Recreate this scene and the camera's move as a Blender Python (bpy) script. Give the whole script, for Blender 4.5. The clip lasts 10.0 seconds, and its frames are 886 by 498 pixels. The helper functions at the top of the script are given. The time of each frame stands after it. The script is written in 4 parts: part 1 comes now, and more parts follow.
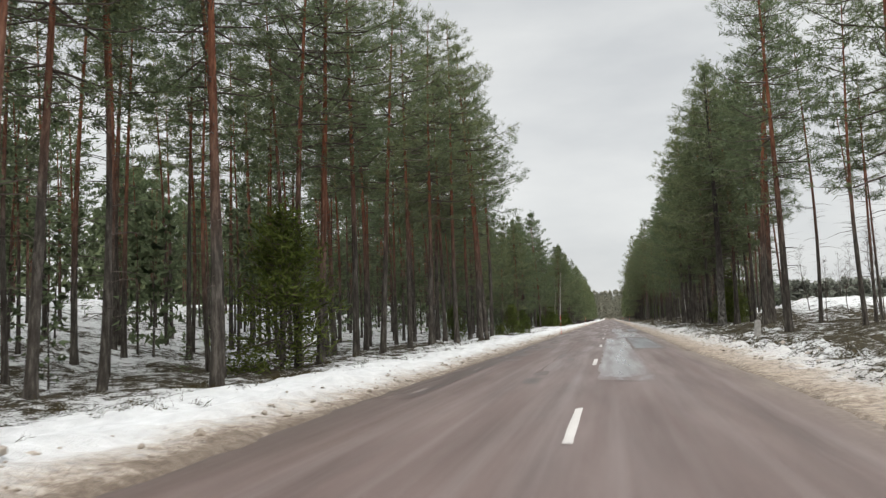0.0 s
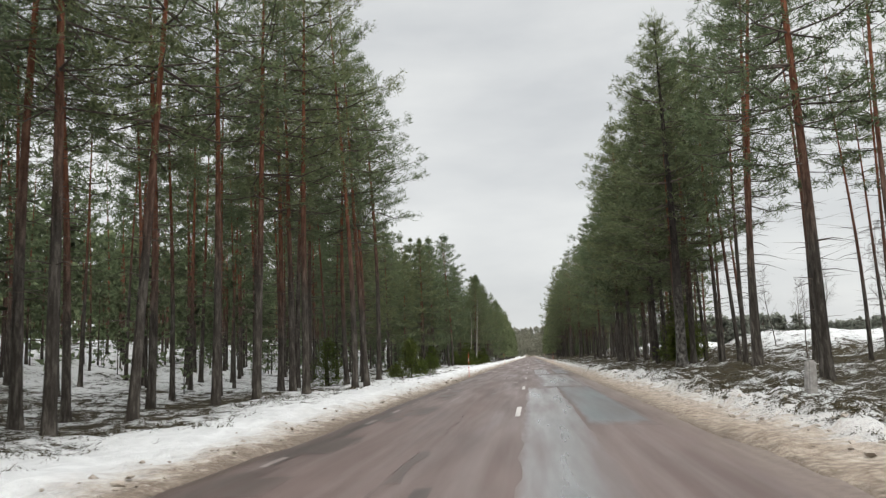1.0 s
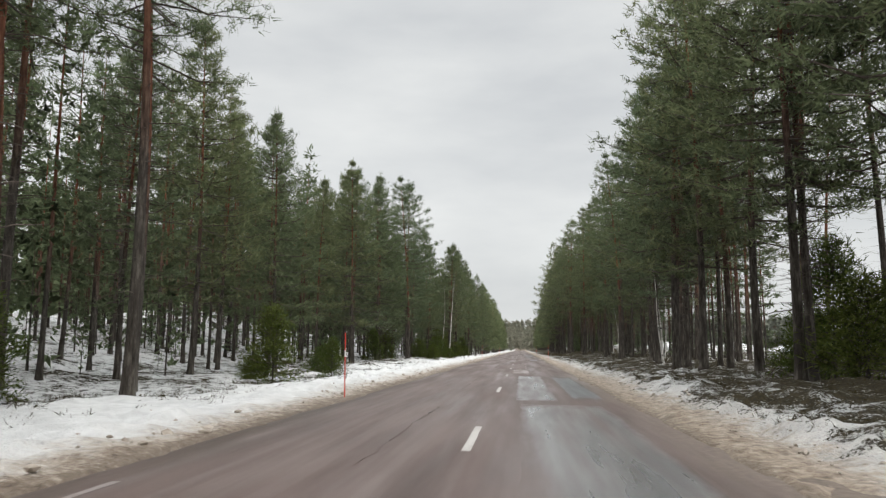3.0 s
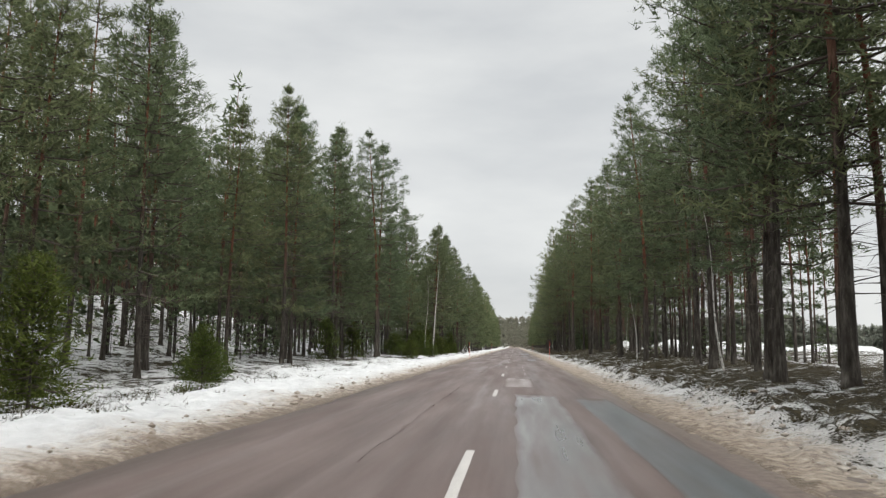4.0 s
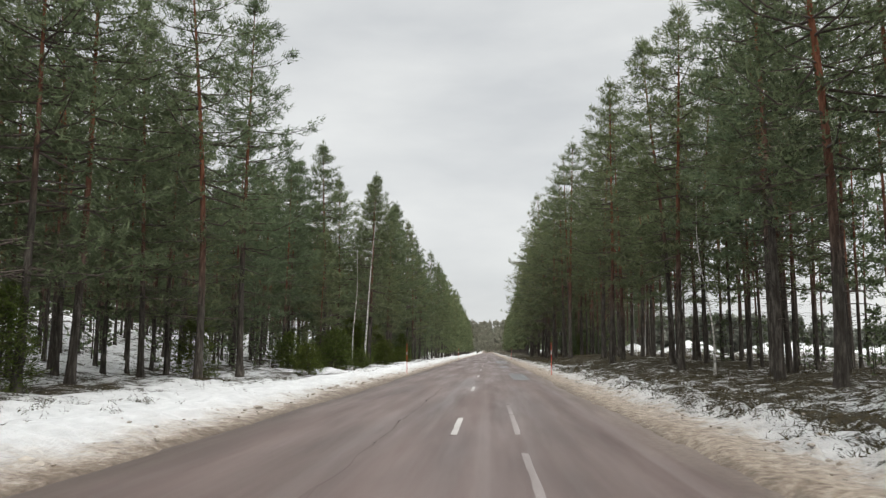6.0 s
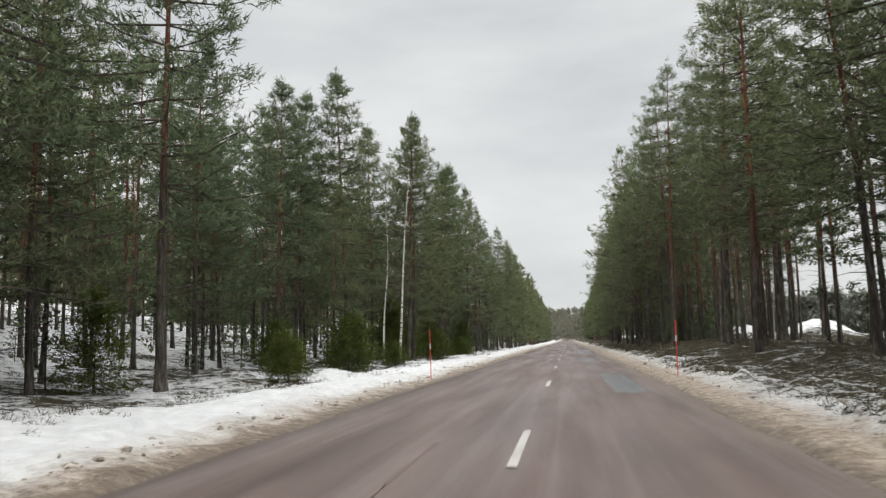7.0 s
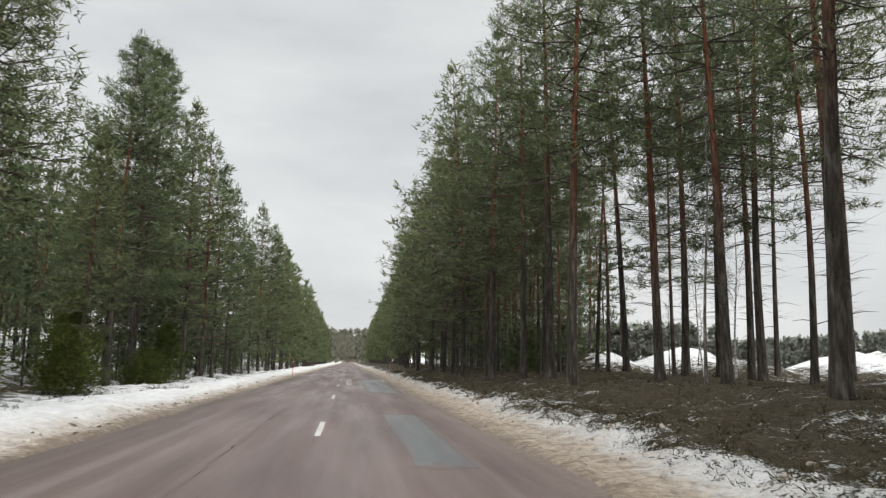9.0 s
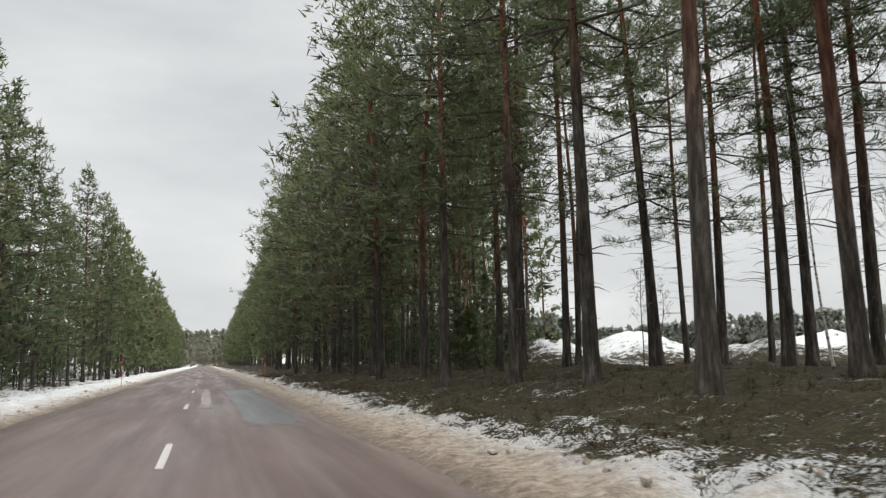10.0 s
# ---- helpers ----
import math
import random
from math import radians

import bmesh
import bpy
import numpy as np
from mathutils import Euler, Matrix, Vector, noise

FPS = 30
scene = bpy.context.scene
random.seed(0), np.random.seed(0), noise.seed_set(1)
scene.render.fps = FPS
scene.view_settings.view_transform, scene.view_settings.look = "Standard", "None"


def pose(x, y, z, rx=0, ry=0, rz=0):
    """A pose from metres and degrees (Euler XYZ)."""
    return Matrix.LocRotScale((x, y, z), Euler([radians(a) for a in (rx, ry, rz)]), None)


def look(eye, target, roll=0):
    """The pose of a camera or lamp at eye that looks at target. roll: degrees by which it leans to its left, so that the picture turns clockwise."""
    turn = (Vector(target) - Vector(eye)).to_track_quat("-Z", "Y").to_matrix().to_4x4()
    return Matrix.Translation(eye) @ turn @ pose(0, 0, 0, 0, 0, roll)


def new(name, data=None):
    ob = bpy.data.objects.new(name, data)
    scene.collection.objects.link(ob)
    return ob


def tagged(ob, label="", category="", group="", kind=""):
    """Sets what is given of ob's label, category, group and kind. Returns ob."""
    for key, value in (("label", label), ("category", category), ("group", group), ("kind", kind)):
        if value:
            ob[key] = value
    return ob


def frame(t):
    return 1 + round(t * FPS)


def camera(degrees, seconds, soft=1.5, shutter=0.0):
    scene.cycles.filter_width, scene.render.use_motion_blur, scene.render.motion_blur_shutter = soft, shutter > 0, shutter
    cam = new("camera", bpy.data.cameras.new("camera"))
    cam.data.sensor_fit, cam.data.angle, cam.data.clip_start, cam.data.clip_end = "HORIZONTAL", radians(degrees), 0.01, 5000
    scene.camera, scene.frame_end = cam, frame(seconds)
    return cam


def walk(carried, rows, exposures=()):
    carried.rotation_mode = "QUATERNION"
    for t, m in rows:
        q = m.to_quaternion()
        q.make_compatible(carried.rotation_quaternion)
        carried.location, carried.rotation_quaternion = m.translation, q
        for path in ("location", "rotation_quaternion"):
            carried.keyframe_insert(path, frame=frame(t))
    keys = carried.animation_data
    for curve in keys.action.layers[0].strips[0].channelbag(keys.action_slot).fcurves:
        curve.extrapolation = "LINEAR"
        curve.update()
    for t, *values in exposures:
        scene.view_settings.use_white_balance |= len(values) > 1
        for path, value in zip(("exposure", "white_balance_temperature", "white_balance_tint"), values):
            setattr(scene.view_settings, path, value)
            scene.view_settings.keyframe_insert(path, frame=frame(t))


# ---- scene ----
cam = camera(60.0, 10.0, soft=1.3, shutter=0.08)
PATH = [
    (0.00, (0.451, 0.846, 1.176), (-1.628, 10.578, 2.154), -2.16),
    (0.50, (0.291, 8.831, 1.200), (-1.395, 18.613, 2.413), -3.13),
    (1.00, (0.325, 16.798, 1.222), (-0.738, 26.641, 2.637), -2.27),
    (1.50, (0.526, 24.404, 1.197), (-0.401, 34.248, 2.696), -1.44),
    (2.00, (0.608, 32.200, 1.203), (-0.390, 42.034, 2.719), 0.37),
    (2.50, (0.690, 39.748, 1.200), (-0.340, 49.598, 2.582), 0.18),
    (4.00, (0.487, 62.169, 1.206), (-0.453, 72.047, 2.450), 0.83),
    (4.50, (0.482, 69.840, 1.217), (-0.374, 79.714, 2.547), 0.30),
    (5.00, (0.484, 77.537, 1.214), (-0.253, 87.419, 2.558), -0.53),
    (6.50, (0.504, 101.098, 1.207), (-0.039, 111.001, 2.483), 0.60),
    (7.00, (0.562, 108.865, 1.204), (-1.002, 118.669, 2.404), -1.27),
    (7.50, (0.597, 116.613, 1.190), (-2.237, 126.107, 2.544), -1.16),
    (8.00, (0.627, 124.240, 1.197), (-2.287, 133.701, 2.610), -0.28),
    (8.50, (0.535, 131.868, 1.192), (-0.409, 141.741, 2.470), -0.66),
    (9.00, (0.443, 139.596, 1.222), (1.615, 149.418, 2.689), 1.02),
    (9.50, (0.364, 147.211, 1.189), (2.572, 156.826, 2.824), 2.01),
    (10.00, (0.465, 154.834, 1.185), (3.392, 164.289, 2.612), -1.16),
]
walk(cam, [(t, look(eye, target, roll)) for t, eye, target, roll in PATH])

# ---- world and light: a closed, pale grey winter overcast ----
world = bpy.data.worlds.new("overcast")
scene.world = world
world.use_nodes = True
wt = world.node_tree
wt.nodes.clear()
w_out = wt.nodes.new("ShaderNodeOutputWorld")
w_bg = wt.nodes.new("ShaderNodeBackground")
w_sky = wt.nodes.new("ShaderNodeTexSky")
w_sky.sky_type = "NISHITA"
w_sky.sun_disc = False
w_sky.sun_elevation = radians(51)
w_sky.sun_rotation = radians(159)
w_sky.air_density, w_sky.dust_density = 1.0, 3.0
w_co = wt.nodes.new("ShaderNodeTexCoord")
w_map = wt.nodes.new("ShaderNodeMapping")
w_map.inputs["Scale"].default_value = (1.0, 1.0, 3.2)
w_no = wt.nodes.new("ShaderNodeTexNoise")
w_no.inputs["Scale"].default_value, w_no.inputs["Detail"].default_value = 2.8, 6.0
w_no.inputs["Roughness"].default_value = 0.5
w_ramp = wt.nodes.new("ShaderNodeValToRGB")
w_ramp.color_ramp.elements[0].position, w_ramp.color_ramp.elements[0].color = 0.3, (5.85, 6.02, 6.12, 1)
w_ramp.color_ramp.elements[1].position, w_ramp.color_ramp.elements[1].color = 0.7, (8.05, 8.14, 7.98, 1)
w_mix = wt.nodes.new("ShaderNodeMix")
w_mix.data_type = "RGBA"
w_mix.inputs["Factor"].default_value = 0.93
wt.links.new(w_co.outputs["Generated"], w_map.inputs["Vector"])
wt.links.new(w_map.outputs["Vector"], w_no.inputs["Vector"])
wt.links.new(w_no.outputs["Fac"], w_ramp.inputs["Fac"])
wt.links.new(w_sky.outputs["Color"], w_mix.inputs[6])
wt.links.new(w_ramp.outputs["Color"], w_mix.inputs[7])
# the cloud is thinner and brighter overhead than low down
w_ax = wt.nodes.new("ShaderNodeSeparateXYZ")
wt.links.new(w_co.outputs["Generated"], w_ax.inputs[0])
w_up = wt.nodes.new("ShaderNodeMapRange")
for key, value in (("From Min", 0.5), ("From Max", 1.0), ("To Min", 1.0), ("To Max", 5.6)):
    w_up.inputs[key].default_value = value
wt.links.new(w_ax.outputs["Z"], w_up.inputs["Value"])
w_mul = wt.nodes.new("ShaderNodeVectorMath")
w_mul.operation = "SCALE"
wt.links.new(w_mix.outputs[2], w_mul.inputs[0])
wt.links.new(w_up.outputs["Result"], w_mul.inputs["Scale"])
wt.links.new(w_mul.outputs["Vector"], w_bg.inputs["Color"])
w_bg.inputs["Strength"].default_value = 0.1
wt.links.new(w_bg.outputs["Background"], w_out.inputs["Surface"])

sun = new("sun", bpy.data.lights.new("sun", "SUN"))
sun.data.energy, sun.data.angle, sun.data.color = 1.1, radians(25), (1.0, 0.96, 0.89)
sun.matrix_world = look((0, 0, 60), (-9, 24, 28))
scene.view_settings.exposure = 0.17

# ---- materials ----
def material(name, rough=0.8, spec=0.3):
    m = bpy.data.materials.new(name)
    m.use_nodes = True
    b = m.node_tree.nodes["Principled BSDF"]
    b.inputs["Roughness"].default_value = rough
    b.inputs["Specular IOR Level"].default_value = spec
    return m, m.node_tree, b


def node(t, kind, **values):
    n = t.nodes.new(kind)
    for key, v in values.items():
        n.inputs[key.replace("_", " ")].default_value = v
    return n


def noise_at(t, co, scale, detail=4.0, rough=0.55):
    n = node(t, "ShaderNodeTexNoise", Scale=scale, Detail=detail, Roughness=rough)
    t.links.new(co, n.inputs["Vector"])
    return n.outputs["Fac"]


def ramp(t, fac, stops):
    n = t.nodes.new("ShaderNodeValToRGB")
    e = n.color_ramp.elements
    while len(e) < len(stops):
        e.new(0.5)
    for el, (p, c) in zip(e, stops):
        el.position, el.color = p, (c if len(c) == 4 else (*c, 1))
    t.links.new(fac, n.inputs["Fac"])
    return n.outputs["Color"]


def grey(v):
    return (v, v, v)


def blend(t, fac, a, b, how="MIX"):
    n = t.nodes.new("ShaderNodeMix")
    n.data_type, n.blend_type = "RGBA", how
    for src, i in ((fac, 0), (a, 6), (b, 7)):
        if isinstance(src, (int, float)):
            n.inputs[i].default_value = src
        elif isinstance(src, tuple):
            n.inputs[i].default_value = (*src, 1)
        else:
            t.links.new(src, n.inputs[i])
    return n.outputs[2]


def calc(t, op, a, b=0.0):
    n = t.nodes.new("ShaderNodeMath")
    n.operation = op
    for src, i in ((a, 0), (b, 1)):
        if isinstance(src, (int, float)):
            n.inputs[i].default_value = src
        else:
            t.links.new(src, n.inputs[i])
    return n.outputs[0]


def bumped(t, b, height, strength=0.4, distance=0.02):
    n = node(t, "ShaderNodeBump", Strength=strength, Distance=distance)
    t.links.new(height, n.inputs["Height"])
    t.links.new(n.outputs["Normal"], b.inputs["Normal"])


def position(t):
    return t.nodes.new("ShaderNodeNewGeometry").outputs["Position"]


def stretched(t, co, sx, sy, sz):
    n = t.nodes.new("ShaderNodeMapping")
    n.inputs["Scale"].default_value = (sx, sy, sz)
    t.links.new(co, n.inputs["Vector"])
    return n.outputs["Vector"]


def asphalt_colour(t, p):
    grain = noise_at(t, p, 60.0, 3.0)
    broad = noise_at(t, stretched(t, p, 1.3, 0.16, 1.0), 1.0, 5.0)
    base = ramp(t, broad, [(0.3, (0.066, 0.044, 0.038)), (0.5, (0.096, 0.066, 0.058)), (0.7, (0.127, 0.092, 0.082))])
    base = blend(t, 0.5, base, ramp(t, grain, [(0.3, grey(0.5)), (0.7, grey(1.0))]), "MULTIPLY")
    streak = noise_at(t, stretched(t, p, 3.5, 0.03, 1.0), 1.0, 3.0)
    worn = ramp(t, streak, [(0.5, grey(0.0)), (0.68, grey(1.0))])
    base = blend(t, calc(t, "MULTIPLY", worn, 0.3), base, (0.165, 0.139, 0.131))
    blotch = noise_at(t, stretched(t, p, 0.8, 0.3, 1.0), 2.2, 6.0, 0.7)
    base = blend(t, ramp(t, blotch, [(0.56, grey(0.0)), (0.72, grey(0.45))]), base, (0.075, 0.058, 0.05))
    return base, grain


def make_asphalt():
    m, t, b = material("asphalt", 0.6, 0.35)
    p = position(t)
    ax = t.nodes.new("ShaderNodeSeparateXYZ")
    t.links.new(p, ax.inputs[0])
    base, grain = asphalt_colour(t, p)
    # mud carried onto the outer half metre of tarmac
    wav = noise_at(t, stretched(t, p, 1.0, 0.25, 1.0), 1.6, 5.0, 0.65)
    off = calc(t, "ADD", calc(t, "SUBTRACT", -0.25, ax.outputs["X"]), calc(t, "MULTIPLY", wav, 1.3))
    mud = node(t, "ShaderNodeMapRange")
    for k, v in (("From Min", 3.15), ("From Max", 3.75)):
        mud.inputs[k].default_value = v
    t.links.new(off, mud.inputs["Value"])
    base = blend(t, calc(t, "MULTIPLY", mud.outputs["Result"], 0.85), base, (0.055, 0.04, 0.032))
    # thin trodden slush feathering out over the other edge
    thin = node(t, "ShaderNodeMapRange")
    for k, v in (("From Min", 3.0), ("From Max", 3.7)):
        thin.inputs[k].default_value = v
    t.links.new(calc(t, "ADD", ax.outputs["X"], calc(t, "MULTIPLY", wav, 1.2)), thin.inputs["Value"])
    speck = ramp(t, noise_at(t, p, 9.0, 5.0, 0.7), [(0.35, (0.075, 0.057, 0.046)), (0.65, (0.2, 0.162, 0.128))])
    base = blend(t, calc(t, "MULTIPLY", thin.outputs["Result"], 0.7), base, speck)
    t.links.new(base, b.inputs["Base Color"])
    wet = noise_at(t, stretched(t, p, 1.1, 0.07, 1.0), 1.0, 4.0)
    t.links.new(ramp(t, wet, [(0.35, grey(0.4)), (0.62, grey(0.72))]), b.inputs["Roughness"])
    bumped(t, b, grain, 0.25, 0.008)
    return m


def make_patch(name, lo, hi, r0, r1, keep=0.35):
    """A repair or damp stretch, streaked by tyres so that the old surface shows through."""
    m, t, b = material(name, 0.5, 0.35)
    p = position(t)
    base, grain = asphalt_colour(t, p)
    broad = noise_at(t, stretched(t, p, 2.6, 0.35, 1.0), 1.0, 5.0, 0.6)
    tone = blend(t, 0.4, ramp(t, broad, [(0.3, lo), (0.7, hi)]), ramp(t, grain, [(0.3, grey(0.55)), (0.7, grey(1.0))]), "MULTIPLY")
    lanes = noise_at(t, stretched(t, p, 2.2, 0.14, 1.0), 1.0, 4.0, 0.5)
    # the rim is worn away and merges with the old surface
    rim = t.nodes.new("ShaderNodeSeparateXYZ")
    t.links.new(t.nodes.new("ShaderNodeTexCoord").outputs["Generated"], rim.inputs[0])
    ragged = calc(t, "MULTIPLY", calc(t, "SUBTRACT", noise_at(t, stretched(t, p, 3.0, 0.8, 1.0), 1.0, 5.0, 0.65), 0.5), 0.22)
    body = 1.0
    for axis, width in (("X", 0.12), ("Y", 0.06)):
        inward = calc(t, "SUBTRACT", 0.5, calc(t, "ABSOLUTE", calc(t, "SUBTRACT", rim.outputs[axis], 0.5)))
        body = calc(t, "MULTIPLY", body, ramp(t, calc(t, "ADD", inward, ragged), [(0.0, grey(0.0)), (width, grey(1.0))]))
    fac = calc(t, "MULTIPLY", body, ramp(t, lanes, [(0.33, grey(keep)), (0.66, grey(1.0))]))
    base = blend(t, fac, base, tone)
    t.links.new(base, b.inputs["Base Color"])
    t.links.new(ramp(t, fac, [(0.1, grey(r1)), (1.0, grey(r0))]), b.inputs["Roughness"])
    bumped(t, b, grain, 0.25, 0.006)
    return m


def make_ground():
    """Snow that thins out into heath, moss and needle litter; brown slush along the tarmac."""
    m, t, b = material("snowy_ground", 0.75, 0.25)
    p = position(t)
    ax = t.nodes.new("ShaderNodeSeparateXYZ")
    t.links.new(p, ax.inputs[0])
    x = ax.outputs["X"]
    fine = noise_at(t, p, 22.0, 4.0, 0.65)
    mid = noise_at(t, stretched(t, p, 0.8, 1.0, 1.0), 2.7, 7.0, 0.7)
    broad = noise_at(t, p, 0.3, 3.0)
    # how much snow lies at this distance from the middle of the road
    spread = node(t, "ShaderNodeMapRange")
    spread.inputs["From Min"].default_value, spread.inputs["From Max"].default_value = -60.0, 60.0
    t.links.new(x, spread.inputs["Value"])
    u = lambda v: (v + 60.0) / 120.0
    amount = ramp(t, spread.outputs["Result"], [
        (0.0, grey(0.6)), (u(-22), grey(0.575)), (u(-14), grey(0.53)), (u(-10.5), grey(0.53)), (u(-8.6), grey(0.62)), (u(-7.0), grey(0.72)), (u(-3.4), grey(0.95)),
        (u(3.4), grey(0.9)), (u(4.0), grey(0.6)), (u(4.5), grey(0.535)), (u(5.3), grey(0.465)), (u(8.0), grey(0.45)), (u(13.0), grey(0.44)), (u(20.0), grey(0.46)), (1.0, grey(0.5))])
    # the heath on the right-hand verge is almost bare farther along the road
    along = node(t, "ShaderNodeMapRange")
    for k, v in (("From Min", 138.0), ("From Max", 168.0)):
        along.inputs[k].default_value = v
    t.links.new(ax.outputs["Y"], along.inputs["Value"])
    verge = ramp(t, spread.outputs["Result"], [(u(3.5), grey(0.0)), (u(4.3), grey(0.03)), (u(6.0), grey(0.066)), (u(9.0), grey(0.078)), (u(14.0), grey(0.085)), (u(24.0), grey(0.0))])
    amount = calc(t, "SUBTRACT", amount, calc(t, "MULTIPLY", verge, along.outputs["Result"]))
    # the first stretch of the left verge has more heath in it
    first = node(t, "ShaderNodeMapRange")
    for k, v in (("From Min", 60.0), ("From Max", 44.0)):
        first.inputs[k].default_value = v
    t.links.new(ax.outputs["Y"], first.inputs["Value"])
    heathy = ramp(t, spread.outputs["Result"], [(u(-34.0), grey(0.02)), (u(-14.0), grey(0.045)), (u(-9.0), grey(0.09)), (u(-7.2), grey(0.11)), (u(-5.4), grey(0.0))])
    amount = calc(t, "SUBTRACT", amount, calc(t, "MULTIPLY", heathy, first.outputs["Result"]))
    # the wood on the left keeps less snow where it is denser
    dense = node(t, "ShaderNodeMapRange")
    for k, v in (("From Min", 62.0), ("From Max", 100.0), ("To Max", 0.032)):
        dense.inputs[k].default_value = v
    t.links.new(ax.outputs["Y"], dense.inputs["Value"])
    inside = node(t, "ShaderNodeMapRange")
    for k, v in (("From Min", -8.0), ("From Max", -11.0)):
        inside.inputs[k].default_value = v
    t.links.new(x, inside.inputs["Value"])
    amount = calc(t, "SUBTRACT", amount, calc(t, "MULTIPLY", dense.outputs["Result"], inside.outputs["Result"]))
    # the open heaps behind the trees are mostly snow
    heap = node(t, "ShaderNodeMapRange")
    for k, v in (("From Min", 0.9), ("From Max", 1.6), ("To Max", 0.1)):
        heap.inputs[k].default_value = v
    t.links.new(ax.outputs["Z"], heap.inputs["Value"])
    open_side = node(t, "ShaderNodeMapRange")
    for k, v in (("From Min", 12.0), ("From Max", 18.0)):
        open_side.inputs[k].default_value = v
    t.links.new(x, open_side.inputs["Value"])
    amount = calc(t, "ADD", amount, calc(t, "MULTIPLY", heap.outputs["Result"], open_side.outputs["Result"]))
    cover = calc(t, "ADD", calc(t, "MULTIPLY", mid, 0.62), calc(t, "MULTIPLY", broad, 0.38))
    cover = calc(t, "ADD", cover, calc(t, "MULTIPLY", calc(t, "SUBTRACT", fine, 0.5), 0.45))
    edge = calc(t, "SUBTRACT", amount, cover)
    mask = ramp(t, calc(t, "ADD", edge, 0.5), [(0.485, grey(0.0)), (0.53, grey(1.0))])
    litter = ramp(t, noise_at(t, p, 9.0, 8.0, 0.75), [(0.28, (0.008, 0.0065, 0.003)), (0.5, (0.03, 0.0235, 0.0105)), (0.62, (0.06, 0.045, 0.02)), (0.75, (0.115, 0.08, 0.036))])
    snow = ramp(t, noise_at(t, p, 3.0, 5.0), [(0.3, (0.47, 0.475, 0.475)), (0.65, (0.605, 0.61, 0.605))])
    # road slush thrown over the banks, wider on the right
    wob = calc(t, "ADD", calc(t, "MULTIPLY", calc(t, "SUBTRACT", mid, 0.5), 1.5), calc(t, "MULTIPLY", calc(t, "SUBTRACT", fine, 0.5), 0.8))
    sx = node(t, "ShaderNodeMapRange")
    for k, v in (("From Min", -8.0), ("From Max", 8.0)):
        sx.inputs[k].default_value = v
    t.links.new(calc(t, "ADD", x, wob), sx.inputs["Value"])
    w = lambda v: (v + 8.0) / 16.0
    slush = ramp(t, sx.outputs["Result"], [(w(-5.0), grey(0.0)), (w(-4.5), grey(0.14)), (w(-4.1), grey(0.6)), (w(-3.6), grey(1.0)),
                                           (w(3.3), grey(1.0)), (w(3.85), grey(0.9)), (w(4.3), grey(0.3)), (w(5.2), grey(0.0))])
    dirt = ramp(t, noise_at(t, p, 7.0, 7.0, 0.72), [(0.3, (0.066, 0.046, 0.034)), (0.42, (0.185, 0.141, 0.104)), (0.55, (0.32, 0.26, 0.202)), (0.7, (0.46, 0.4, 0.33))])
    snow = blend(t, slush, snow, dirt)
    # wet grit packed along the edge of the tarmac
    grit = ramp(t, sx.outputs["Result"], [(w(-3.85), grey(0.0)), (w(-3.5), grey(0.65)), (w(2.95), grey(0.6)), (w(3.3), grey(0.0))])
    snow = blend(t, grit, snow, (0.075, 0.053, 0.039))
    t.links.new(blend(t, mask, litter, snow), b.inputs["Base Color"])
    t.links.new(ramp(t, mask, [(0.0, grey(0.92)), (1.0, grey(0.6))]), b.inputs["Roughness"])
    high = calc(t, "ADD", calc(t, "MULTIPLY", mask, 0.7), calc(t, "ADD", fine, noise_at(t, p, 8.0, 3.0, 0.5)))
    bumped(t, b, high, 0.9, 0.07)
    return m


def make_bark():
    """Scots pine: grey cracked plates low down, flaking orange bark higher up."""
    m, t, b = material("pine_bark", 0.9, 0.15)
    co = t.nodes.new("ShaderNodeTexCoord").outputs["Object"]
    ax = t.nodes.new("ShaderNodeSeparateXYZ")
    t.links.new(co, ax.inputs[0])
    cracks = noise_at(t, stretched(t, co, 9.0, 9.0, 1.6), 1.0, 5.0, 0.7)
    low = ramp(t, cracks, [(0.3, (0.018, 0.015, 0.012)), (0.5, (0.056, 0.048, 0.041)), (0.7, (0.15, 0.135, 0.118))])
    top = ramp(t, cracks, [(0.3, (0.08, 0.029, 0.016)), (0.5, (0.18, 0.07, 0.039)), (0.7, (0.28, 0.125, 0.073))])
    info = t.nodes.new("ShaderNodeObjectInfo")
    z = calc(t, "ADD", ax.outputs["Z"], calc(t, "MULTIPLY", cracks, 2.5))
    z = calc(t, "SUBTRACT", z, calc(t, "MULTIPLY", info.outputs["Random"], 3.5))
    up = node(t, "ShaderNodeMapRange")
    up.inputs["From Min"].default_value, up.inputs["From Max"].default_value = 3.5, 9.5
    t.links.new(z, up.inputs["Value"])
    t.links.new(blend(t, up.outputs["Result"], low, top), b.inputs["Base Color"])
    bumped(t, b, cracks, 0.8, 0.03)
    return m


